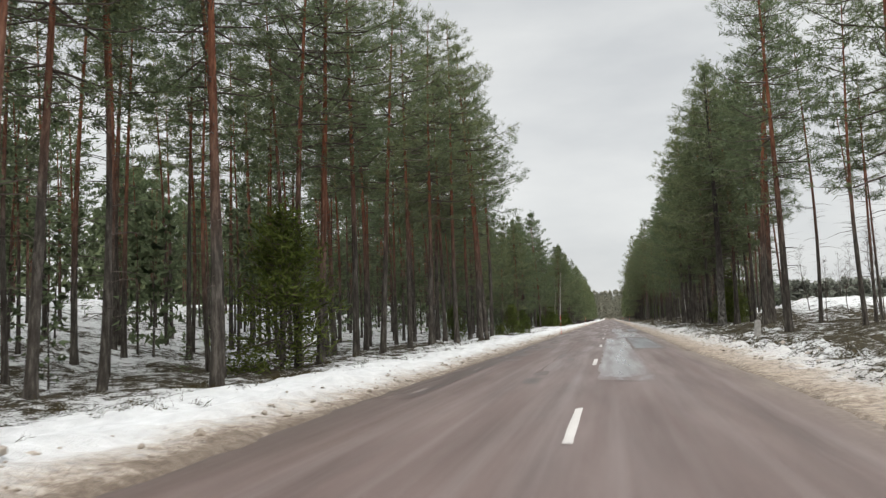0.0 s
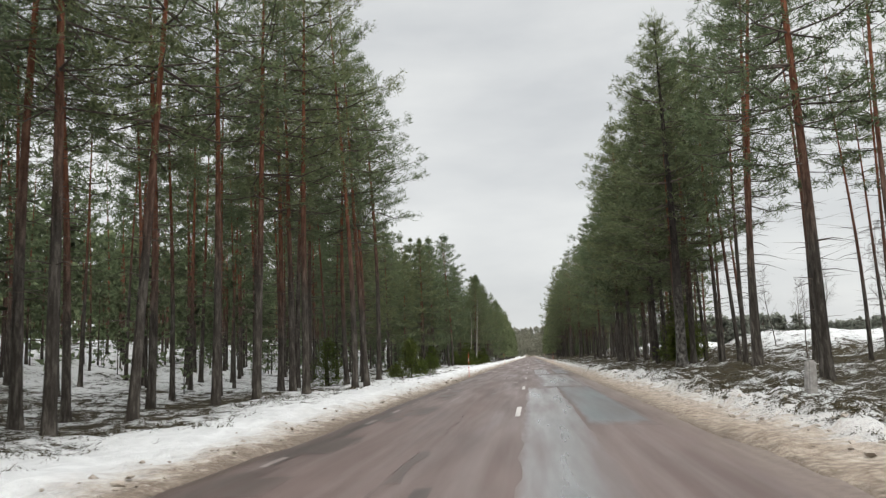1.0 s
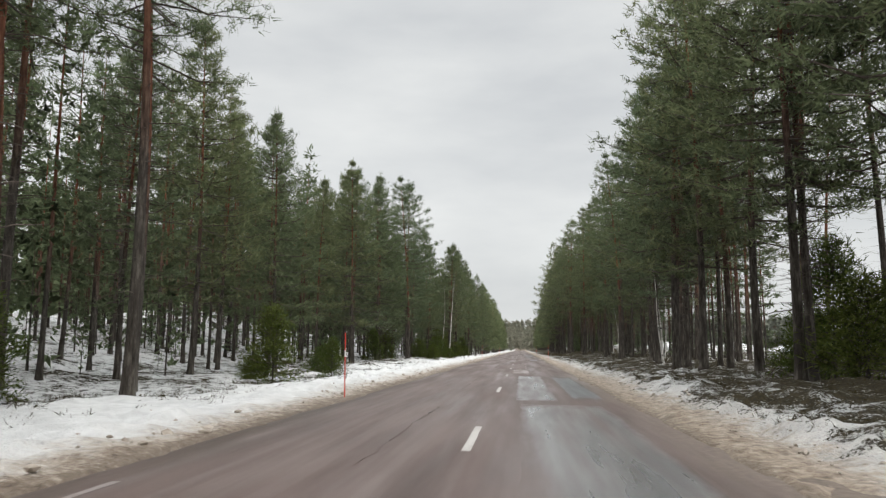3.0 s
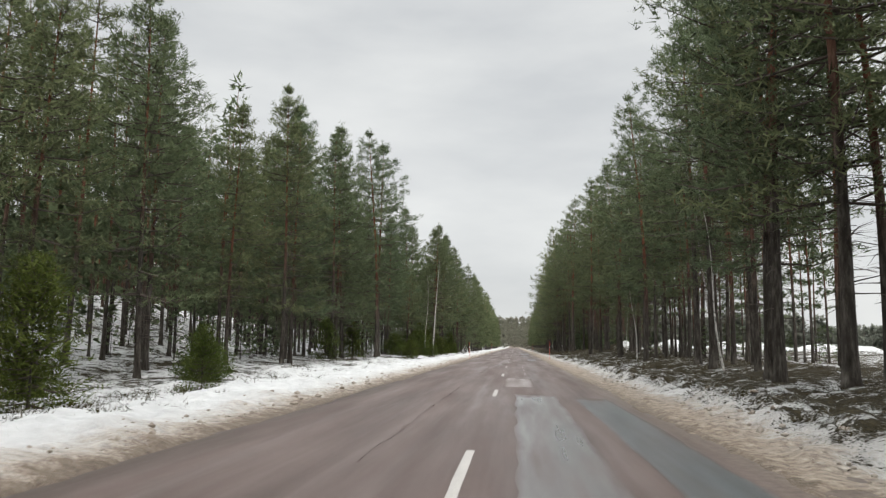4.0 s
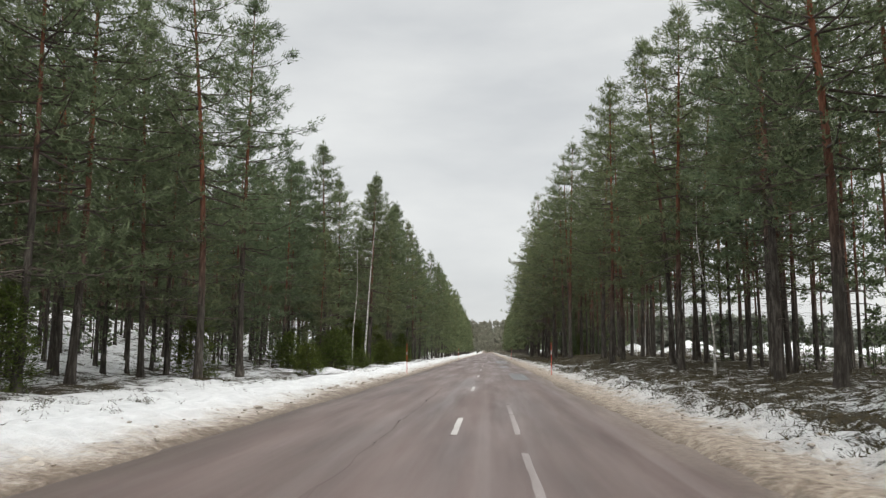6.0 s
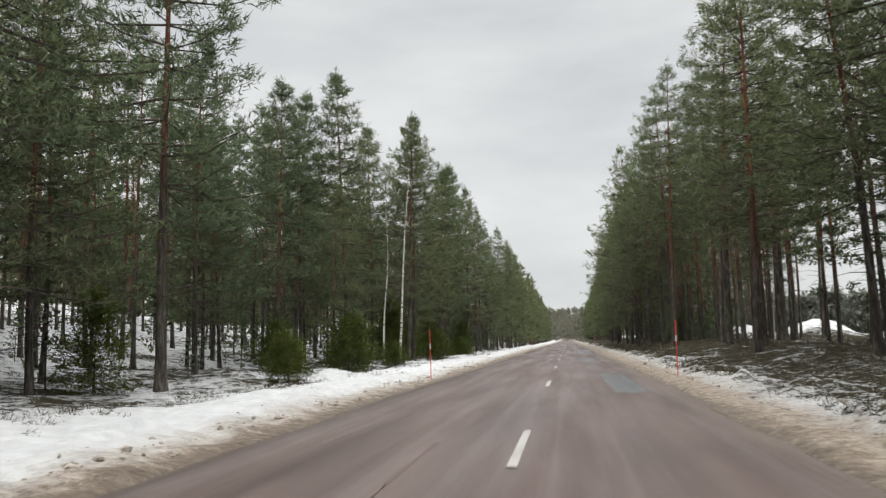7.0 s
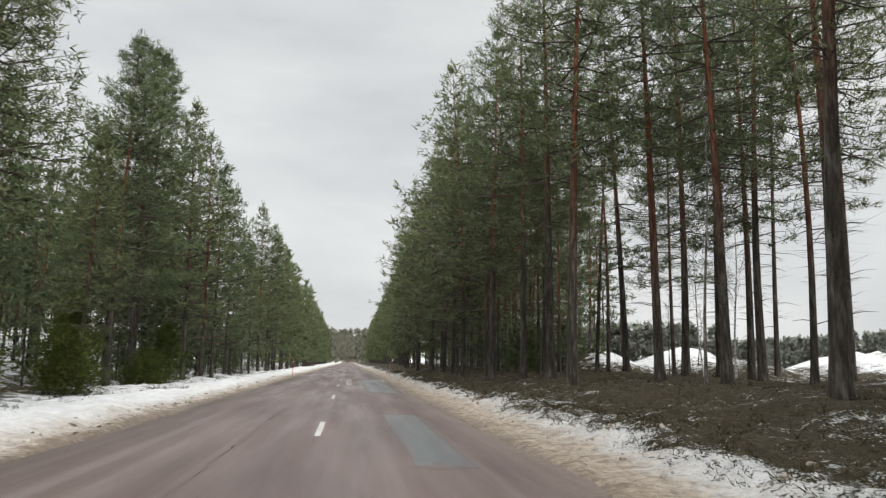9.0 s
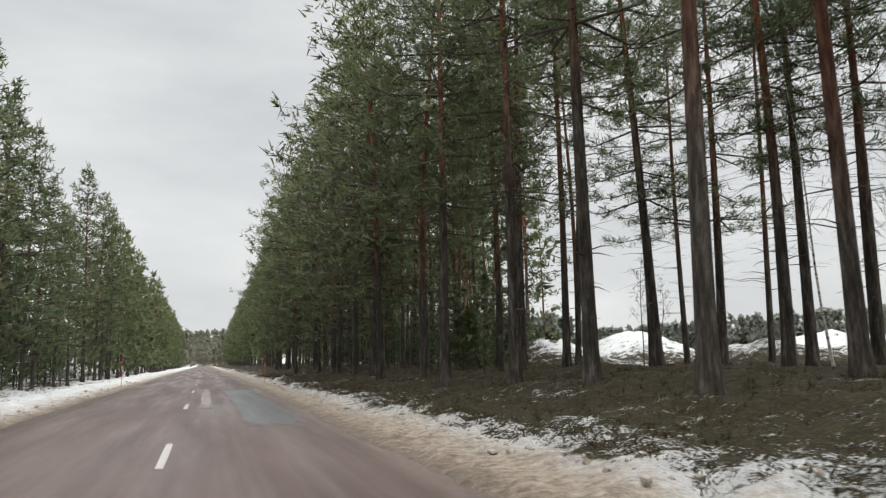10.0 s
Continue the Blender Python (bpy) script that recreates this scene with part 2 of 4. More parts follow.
def make_mossy_bark():
    """An old pine, its foot mottled with pale lichen, dark above."""
    m, t, b = material("lichened_pine_bark", 0.9, 0.15)
    co = t.nodes.new("ShaderNodeTexCoord").outputs["Object"]
    ax = t.nodes.new("ShaderNodeSeparateXYZ")
    t.links.new(co, ax.inputs[0])
    blot = noise_at(t, stretched(t, co, 5.0, 5.0, 3.0), 1.0, 6.0, 0.7)
    cracks = noise_at(t, stretched(t, co, 9.0, 9.0, 1.6), 1.0, 5.0, 0.7)
    dark = ramp(t, cracks, [(0.3, (0.012, 0.01, 0.009)), (0.5, (0.032, 0.027, 0.024)), (0.7, (0.07, 0.06, 0.053))])
    pale = ramp(t, blot, [(0.42, (0.035, 0.031, 0.028)), (0.55, (0.12, 0.112, 0.1)), (0.68, (0.26, 0.25, 0.235))])
    up = node(t, "ShaderNodeMapRange")
    up.inputs["From Min"].default_value, up.inputs["From Max"].default_value = 3.0, 6.5
    t.links.new(calc(t, "ADD", ax.outputs["Z"], calc(t, "MULTIPLY", blot, 2.0)), up.inputs["Value"])
    t.links.new(blend(t, up.outputs["Result"], pale, dark), b.inputs["Base Color"])
    bumped(t, b, cracks, 0.8, 0.03)
    return m


def make_lichen():
    m, t, b = material("lichen_bark", 0.9, 0.15)
    co = t.nodes.new("ShaderNodeTexCoord").outputs["Object"]
    n = noise_at(t, stretched(t, co, 8.0, 8.0, 2.5), 1.0, 6.0, 0.7)
    t.links.new(ramp(t, n, [(0.32, (0.03, 0.027, 0.024)), (0.48, (0.12, 0.11, 0.095)), (0.65, (0.27, 0.26, 0.24))]), b.inputs["Base Color"])
    bumped(t, b, n, 0.8, 0.03)
    return m


def make_birch():
    m, t, b = material("birch_bark", 0.7, 0.3)
    co = t.nodes.new("ShaderNodeTexCoord").outputs["Object"]
    marks = noise_at(t, stretched(t, co, 5.0, 5.0, 14.0), 1.0, 4.0, 0.6)
    t.links.new(ramp(t, marks, [(0.38, (0.03, 0.028, 0.025)), (0.45, (0.42, 0.4, 0.37)), (0.7, (0.7, 0.68, 0.64))]), b.inputs["Base Color"])
    bumped(t, b, marks, 0.3, 0.01)
    return m


def make_needles(name, dark, mid, light):
    m, t, b = material(name, 0.85, 0.1)
    g = t.nodes.new("ShaderNodeNewGeometry")
    info = t.nodes.new("ShaderNodeObjectInfo")
    leaf = ramp(t, g.outputs["Random Per Island"], [(0.0, dark), (0.55, mid), (1.0, light)])
    tone = ramp(t, info.outputs["Random"], [(0.0, (0.85, 0.92, 0.9)), (1.0, (1.12, 1.05, 0.9))])
    colour = blend(t, 1.0, leaf, tone, "MULTIPLY")
    t.links.new(colour, b.inputs["Base Color"])
    thin = t.nodes.new("ShaderNodeBsdfTranslucent")
    t.links.new(colour, thin.inputs["Color"])
    mix = node(t, "ShaderNodeMixShader", Fac=0.5)
    t.links.new(b.outputs["BSDF"], mix.inputs[1])
    t.links.new(thin.outputs["BSDF"], mix.inputs[2])
    t.links.new(mix.outputs["Shader"], t.nodes["Material Output"].inputs["Surface"])
    return m


def make_plain(name, lo, hi, scale, rough, spec=0.3, bump=0.2):
    m, t, b = material(name, rough, spec)
    co = t.nodes.new("ShaderNodeTexCoord").outputs["Object"]
    n = noise_at(t, co, scale, 5.0, 0.6)
    t.links.new(ramp(t, n, [(0.3, lo), (0.7, hi)]), b.inputs["Base Color"])
    bumped(t, b, n, bump, 0.01)
    return m


ASPHALT = make_asphalt()
PATCH_DULL = make_patch("worn_grey_patch", (0.16, 0.13, 0.12), (0.23, 0.2, 0.19), 0.5, 0.75, 0.5)
PATCH_PALE = make_patch("worn_pale_patch", (0.2, 0.172, 0.163), (0.285, 0.255, 0.245), 0.5, 0.75)
CRACK = make_patch("dark_seam", (0.06, 0.043, 0.038), (0.1, 0.072, 0.064), 0.6, 0.8, 0.2)
PATCH_BLUE = make_patch("dark_wet_patch", (0.07, 0.08, 0.083), (0.115, 0.125, 0.128), 0.4, 0.65, 0.5)
PATCH_SHEEN = make_patch("smooth_grey_patch", (0.12, 0.122, 0.126), (0.2, 0.203, 0.206), 0.22, 0.5, 0.2)
GROUND = make_ground()
BARK = make_bark()
BIRCH = make_birch()
LICHEN = make_lichen()
MOSSY = make_mossy_bark()
NEEDLE = make_needles("pine_needles", (0.12, 0.148, 0.082), (0.172, 0.206, 0.118), (0.222, 0.258, 0.156))
SPRUCE = make_needles("spruce_needles", (0.06, 0.085, 0.018), (0.105, 0.135, 0.034), (0.155, 0.185, 0.058))
TWIG = make_plain("dead_twig", (0.045, 0.036, 0.03), (0.12, 0.095, 0.08), 7.0, 0.9)
HEATH = make_needles("heath", (0.022, 0.018, 0.007), (0.042, 0.033, 0.013), (0.08, 0.058, 0.024))
# distance haze painted into the colour: paler and greyer than the near needles
HAZY = make_needles("haze_tinted_needles", (0.23, 0.24, 0.215), (0.27, 0.28, 0.255), (0.31, 0.32, 0.295))
PAINT = make_patch("road_paint", (0.34, 0.32, 0.3), (0.52, 0.5, 0.475), 0.6, 0.7, 0.7)
# damp stains, and the painted shade below the slush edge
STAIN_AND_SHADE = make_patch("wet_stain_and_shade", (0.022, 0.017, 0.014), (0.05, 0.038, 0.032), 0.45, 0.6, 0.3)
RED = make_plain("orange_red_plastic", (0.5, 0.045, 0.03), (0.6, 0.07, 0.045), 6.0, 0.45)
WHITE = make_plain("reflective_white", (0.65, 0.65, 0.65), (0.8, 0.8, 0.8), 10.0, 0.35)
CLOD = make_plain("dirty_snow", (0.16, 0.125, 0.095), (0.46, 0.42, 0.37), 3.0, 0.8, 0.2, 0.6)
STONE = make_plain("grey_stone", (0.2, 0.19, 0.18), (0.42, 0.4, 0.38), 9.0, 0.9, 0.2, 0.6)

# ---- the lie of the land ----
def hashed(ix, iy, seed):
    n = (ix.astype(np.int64) * 374761393 + iy.astype(np.int64) * 668265263 + seed * 974711) & 0x7FFFFFFF
    n = ((n ^ (n >> 13)) * 1274126177) & 0x7FFFFFFF
    return ((n ^ (n >> 16)) & 0xFFFF) / 65535.0


def smooth(x, y, size, seed=1):
    """Value noise, 0 to 1, with cells of that size in metres."""
    x, y = np.asarray(x, float) / size, np.asarray(y, float) / size
    ix, iy = np.floor(x), np.floor(y)
    fx, fy = x - ix, y - iy
    fx, fy = fx * fx * (3 - 2 * fx), fy * fy * (3 - 2 * fy)
    a, b = hashed(ix, iy, seed), hashed(ix + 1, iy, seed)
    c, d = hashed(ix, iy + 1, seed), hashed(ix + 1, iy + 1, seed)
    return (a * (1 - fx) + b * fx) * (1 - fy) + (c * (1 - fx) + d * fx) * fy


def step(x, a, b):
    k = np.clip((np.asarray(x, float) - a) / (b - a), 0, 1)
    return k * k * (3 - 2 * k)


# snow heaps in the open ground behind the trees: x, y, radius, height
HEAPS = [(22, 80, 9, 2.3), (31, 75, 10, 2.8), (27, 64, 8, 2.2), (37, 60, 10, 2.8),
         (28, 202, 5.0, 2.0), (19, 195, 3.5, 1.4), (22.5, 181.5, 3.6, 1.1), (32, 183, 4.5, 1.2), (41, 196, 7, 1.6), (50, 188, 8, 1.5), (-31, 122, 9, 1.7)]


def land(x, y):
    """Height of the snow-covered ground."""
    x, y = np.asarray(x, float), np.asarray(y, float)
    a = np.abs(x)
    left = x < 0
    lump = smooth(x, y, 0.55, 3) * 0.5 + smooth(x, y, 0.23, 4) * 0.35 + smooth(x, y, 1.7, 5) * 0.4
    wave = (smooth(x * 0, y, 6.0, 6) - 0.5) * 0.2 + (smooth(x * 0, y, 0.9, 7) - 0.5) * 0.1 + (smooth(x, y, 0.3, 17) - 0.5) * 0.12
    edge = np.where(left, 3.35, 2.9 - 0.14 * step(y, 148, 164)) + wave
    # slush at the tarmac's edge, then the ploughed bank
    z = -0.16 + step(a, edge - 0.16, edge + 0.12) * 0.19 + step(a, edge + 0.05, edge + 0.4) * (lump - 0.5) * 0.2
    bank = step(a, edge + np.where(left, 0.2, 0.9), edge + np.where(left, 1.2, 2.0)) * (1 - 0.8 * step(a, edge + 1.6, edge + 4.0))
    z = z + bank * np.where(left, 0.05, 0.12) * (0.2 + 1.7 * lump)
    z = z + step(a, edge + 0.6, edge + 1.6) * (lump - 0.6) * np.where(left, 0.15, 0.38 - 0.12 * step(y, 76, 90) - 0.12 * step(y, 100, 135)) * (1 - 0.4 * step(a, 6, 9))
    # a shallow drop to the wood on the left, a low shelf on the right
    z = z + step(a, 5.0, 9.5) * np.where(left, -0.22 + 0.2 * step(y, 74, 92) * (1 - step(y, 118, 128)), 0.2)
    wild = step(a, 6.5, 10.0)
    z = z + wild * ((smooth(x, y, 1.1, 13) - 0.5) * 0.14 + (smooth(x, y, 2.3, 8) - 0.5) * 0.26 + (smooth(x, y, 7.0, 9) - 0.5) * 0.4)
    z = z + np.where(left, step(a, 12, 46) * (4.6 + 2.0 * (smooth(x, y, 24.0, 11) - 0.5)), 0.0)
    # the heath climbs a little towards the clearing
    z = z + np.where(left, 0.0, 0.4 * step(a, 5.2, 9.5) * step(y, 132, 152))
    rise = np.zeros_like(z)
    for hx, hy, r, h in HEAPS:
        d = np.hypot(x - hx, (y - hy) * 0.8) / r
        rise = np.maximum(rise, h * np.clip(1.05 - d ** 1.4, 0, 1) * (0.65 + 0.45 * smooth(x, y, 2.6, 12) + 0.25 * smooth(x, y, 0.9, 14)))
    # wooded rise far ahead, where the road bends out of sight
    return z + rise + 13.0 * step(y, 640, 860)


def grid_mesh(name, xs, ys, height, mat):
    gx, gy = np.meshgrid(xs, ys)
    co = np.stack([gx, gy, height(gx, gy)], -1).reshape(-1, 3)
    nx, ny = len(xs), len(ys)
    i = (np.arange(ny - 1)[:, None] * nx + np.arange(nx - 1)[None, :]).reshape(-1)
    quads = np.stack([i, i + 1, i + nx + 1, i + nx], -1)
    return raw_mesh(name, co, quads, [mat])


def raw_mesh(name, co, faces, mats, index=None, smooth_shade=True):
    me = bpy.data.meshes.new(name)
    faces = np.asarray(faces)
    n, k = faces.shape
    me.vertices.add(len(co))
    me.vertices.foreach_set("co", np.asarray(co, np.float32).ravel())
    me.loops.add(n * k)
    me.loops.foreach_set("vertex_index", faces.astype(np.int32).ravel())
    me.polygons.add(n)
    me.polygons.foreach_set("loop_start", np.arange(n, dtype=np.int32) * k)
    me.polygons.foreach_set("use_smooth", np.full(n, smooth_shade))
    for mt in mats:
        me.materials.append(mt)
    if index is not None:
        me.polygons.foreach_set("material_index", np.asarray(index, np.int32))
    me.update(calc_edges=True)
    me.validate()
    return me


def spaced(*runs):
    out = []
    for a, b, d in runs:
        out.extend(np.arange(a, b - 1e-6, d))
    return np.array(out)


xs_l = spaced((2.4, 6.0, 0.12), (6.0, 10.0, 0.3), (10.0, 20.0, 0.9), (20.0, 60.0, 2.0), (60.0, 200.0, 12.0), (200.0, 2400.0, 180.0))
xs = np.concatenate([-xs_l[::-1], xs_l])
ys = spaced((-400.0, -40.0, 40.0), (-40.0, -6.0, 2.0), (-6.0, 215.0, 0.42), (215.0, 300.0, 0.9), (300.0, 600.0, 5.0), (600.0, 2600.0, 100.0))
ground = tagged(new("ground", grid_mesh("ground", xs, ys, land, GROUND)),
                "patchy snow over heath and needle litter with dirty banks along the road", "ground", kind="structure")


def road_height(x, y):
    a = np.abs(np.asarray(x, float))
    ruts = np.exp(-((a - 0.85) / 0.35) ** 2) + np.exp(-((a - 2.45) / 0.35) ** 2)
    return 0.05 - 0.016 * a - 0.012 * ruts + (smooth(x, y, 3.0, 21) - 0.5) * 0.012


road = tagged(new("road", grid_mesh("road", np.linspace(-3.8, 3.8, 39), spaced((-400, -20, 20), (-20, 260, 1.0), (260, 1400, 30)), road_height, ASPHALT)),
              "worn reddish-grey asphalt road, damp in the wheel tracks", "road", kind="structure")


def strip(name, x0, x1, y0, y1, mat, lift, label, ragged=0.04, seed=0):
    """A thin layer on the road with slightly ragged edges."""
    ny = max(2, int((y1 - y0) / 0.5))
    v = np.linspace(y0, y1, ny + 1)
    co, faces = [], []
    us = np.linspace(0, 1, 5)
    for j, y in enumerate(v):
        e0 = (float(smooth(0.0, y, 0.7, 31 + seed)) - 0.5) * ragged * 2
        e1 = (float(smooth(9.0, y, 0.7, 33 + seed)) - 0.5) * ragged * 2
        for k, s in enumerate(us):
            x = x0 + e0 + (x1 + e1 - x0 - e0) * s
            yy = y + ((float(smooth(x, 3.0, 0.4, 35 + seed)) - 0.5) * ragged * 4 if j in (0, ny) else 0)
            co.append((x, yy, float(road_height(x, yy)) + lift))
    for j in range(ny):
        for k in range(4):
            i = j * 5 + k
            faces.append((i, i + 1, i + 6, i + 5))
    return tagged(new(name, raw_mesh(name, co, faces, [mat])), label, name.replace("_", " "), kind="structure")


# ---- trees ----
def tube(points, radii, sides):
    """Vertices and quads of a tapered tube along points."""
    pts = [Vector(p) for p in points]
    co, faces = [], []
    for i, p in enumerate(pts):
        d = (pts[min(i + 1, len(pts) - 1)] - pts[max(i - 1, 0)]).normalized()
        u = d.orthogonal().normalized()
        if abs(d.z) > 0.7:
            u = (Vector((1, 0, 0)) - d * d.x).normalized()
        w = d.cross(u)
        for k in range(sides):
            a = 2 * math.pi * k / sides
            co.append(p + (u * math.cos(a) + w * math.sin(a)) * radii[i])
    for i in range(len(pts) - 1):
        for k in range(sides):
            j = (k + 1) % sides
            faces.append((i * sides + k, i * sides + j, (i + 1) * sides + j, (i + 1) * sides + k))
    return co, faces


SOFT = {}


class Heap:
    """Gathers tubes and needles into one mesh of triangles and quads (quads as two triangles)."""

    def __init__(self):
        self.co, self.tri, self.mat, self.nor, self.n = [], [], [], [], 0

    def add(self, co, faces, mat, normals=None):
        co = np.asarray([tuple(c) for c in co] if not isinstance(co, np.ndarray) else co, float)
        faces = np.asarray(faces)
        if faces.shape[1] == 4:
            faces = np.concatenate([faces[:, [0, 1, 2]], faces[:, [0, 2, 3]]])
        self.co.append(co)
        self.nor.append(np.zeros_like(co) if normals is None else normals)
        self.tri.append(faces + self.n)
        self.mat.append(np.full(len(faces), mat))
        self.n += len(co)

    def tufts(self, at, way, rng, count, length, width, mat, spread=0.9, loose=0.0, round_off=0.0):
        """At each place a brush of long thin needles round its direction."""
        at, way = np.asarray(at, float), np.asarray(way, float)
        if not len(at):
            return
        c = np.repeat(at, count, 0) + rng.normal(0, loose, (len(at) * count, 3))
        d = np.repeat(way, count, 0) + rng.normal(0, spread, (len(c), 3))
        d /= np.linalg.norm(d, axis=1, keepdims=True) + 1e-9
        s = np.cross(d, rng.normal(0, 1, d.shape))
        s /= np.linalg.norm(s, axis=1, keepdims=True) + 1e-9
        ln = length * rng.uniform(0.6, 1.25, (len(c), 1))
        w = width * rng.uniform(0.7, 1.3, (len(c), 1))
        start = c - d * ln * 0.15
        v = np.stack([start - s * w * 0.5, start + s * w * 0.5, c + d * ln], 1).reshape(-1, 3)
        normals = None
        if round_off:
            # needles shade like a soft brush, not like single blades
            flat = np.cross(s, d)
            soft = np.repeat(way, count, 0)
            soft = soft / (np.linalg.norm(soft, axis=1, keepdims=True) + 1e-9)
            flat *= np.sign(np.sum(flat * soft, 1, keepdims=True) + 1e-9)
            normals = soft * round_off + flat * (1 - round_off)
            normals = np.repeat(normals / (np.linalg.norm(normals, axis=1, keepdims=True) + 1e-9), 3, 0)
        self.add(v, np.arange(len(v)).reshape(-1, 3), mat, normals)

    def mesh(self, name, mats):
        nor = np.concatenate(self.nor)
        me = raw_mesh(name, np.concatenate(self.co), np.concatenate(self.tri), mats, np.concatenate(self.mat), False)
        if nor.any():
            me.normals_split_custom_set_from_vertices(nor.tolist())
            SOFT[me.name] = nor
        return me


def pine_meshes(seed, height, bare, reach, whorls, limbs, tufts, needles, length, width, snags=14, lean=0.25, radius=0.15, point=0.5, leaf=None, sides=9, limb=2, loose=0.32, dead=70, bark=None):
    """Trunk and crown of a conifer. bare: the share of the height below the living crown; point: 0 for a rounded top, 1 for a cone."""
    rng = np.random.default_rng(seed)
    bend = rng.uniform(-1, 1, 4) * lean

    def axis(h):
        s = h / height
        return Vector((bend[0] * s * s + bend[2] * 0.25 * math.sin(s * 5), bend[1] * s * s + bend[3] * 0.25 * math.sin(s * 4 + 1), h))

    def thick(h):
        s = h / height
        return radius * (0.07 + 0.93 * (1 - s) ** 1.05) * (1 + 0.45 * math.exp(-h / 0.35))

    hs = [-0.5, 0.0, 0.25, 0.7] + list(np.linspace(min(1.6, height * 0.3), height * 0.97, 10 if sides > 6 else 5))
    trunk = Heap()
    trunk.add(*tube([axis(h) for h in hs], [thick(max(h, 0)) for h in hs], sides), 0)
    for _ in range(snags):
        h = rng.uniform(0.10, bare + 0.06) * height
        a = rng.uniform(0, 6.28)
        ln = rng.uniform(0.3, 1.5)
        p = axis(h)
        q = p + Vector((math.cos(a) * ln, math.sin(a) * ln, rng.uniform(-0.3, 0.2) * ln))
        trunk.add(*tube([p, p.lerp(q, 0.5) + Vector((0, 0, 0.06 * ln)), q], [0.02, 0.013, 0.004], 3), 1)
    # fine dead side twigs below and inside the living crown
    if dead:
        low = [rng.uniform(0.14, bare + 0.16) * height for _ in range(dead)]
        turn = rng.uniform(0, 6.28, dead)
        trunk.tufts([axis(h) for h in low], np.column_stack([np.cos(turn), np.sin(turn), rng.uniform(-0.25, 0.3, dead)]), rng, 1, reach * 0.42, 0.016, 1, 0.1)
    crown = Heap()
    base = bare * height
    at, way = [], []
    for i in range(whorls):
        s = ((i + rng.uniform(0.15, 0.85)) / whorls) ** (1.0 - 0.3 * point)
        h = base + (height * 0.985 - base) * s
        round_top = (0.6 + 0.4 * math.sin(min(1.0, s * 2.4) * 1.57)) * (1 - s ** 2.4)
        cone_top = (0.75 + 0.25 * math.sin(min(1.0, s * 4) * 1.57)) * (1 - s) ** 0.74
        prof = reach * (round_top * (1 - point) + cone_top * point) + 0.2 - 0.1 * point
        spin = rng.uniform(0, 6.28)
        for k in range(limbs):
            if rng.random() < (0.3 if s < 0.3 else 0.08):
                continue
            a = spin + (k + rng.uniform(-0.3, 0.3)) * 6.28 / limbs
            ln = prof * rng.uniform(0.6, 1.22)
            p = axis(h + rng.uniform(-0.1, 0.1))
            rise = rng.uniform(-0.12, 0.15) + 0.45 * s + 0.6 * max(0.0, s - 0.7) - 0.12
            out = Vector((math.cos(a), math.sin(a), rise)).normalized()
            m1 = p + out * ln * 0.5 + Vector((0, 0, -0.05 * ln))
            q = p + out * ln + Vector((0, 0, 0.10 * ln))
            if limb == 2:
                crown.add(*tube([p, m1, q], [0.009 + 0.011 * ln, 0.007 + 0.006 * ln, 0.004], 3), 1)
            elif limb == 1:
                crown.add(*tube([p, q], [0.01 + 0.016 * ln, 0.006], 3), 1)
            side = Vector((-out.y, out.x, 0)).normalized()
            n = max(int(tufts * 0.2), int(tufts * (0.12 + 0.88 * ln / reach)), 2)
            # a flat spray: needles sit on twigs that fork sideways off the limb
            for j in range(n):
                u = 0.2 + 0.82 * rng.random() ** 0.8
                c = p.lerp(m1, u * 2) if u < 0.5 else m1.lerp(q, u * 2 - 1)
                w = rng.normal(0, 0.2) * ln * (1.2 - 0.55 * u)
                c = c + side * w + Vector((0, 0, rng.normal(0.02, 0.05) - 0.05 * abs(w)))
                at.append(c)
                way.append(out * 0.6 + side * (0.4 if w > 0 else -0.4) + Vector((0, 0, 0.3)))
    for j in range(max(2, tufts // 5)):
        at.append(axis(height * (1 - 0.02 * j)))
        way.append(Vector((0, 0, 2.2)))
    crown.tufts(at, way, rng, needles, length, width, 0, 0.7, length * loose, 0.7)
    return trunk.mesh("trunk", [bark or BARK, TWIG]), crown.mesh("crown", [leaf or NEEDLE, TWIG])


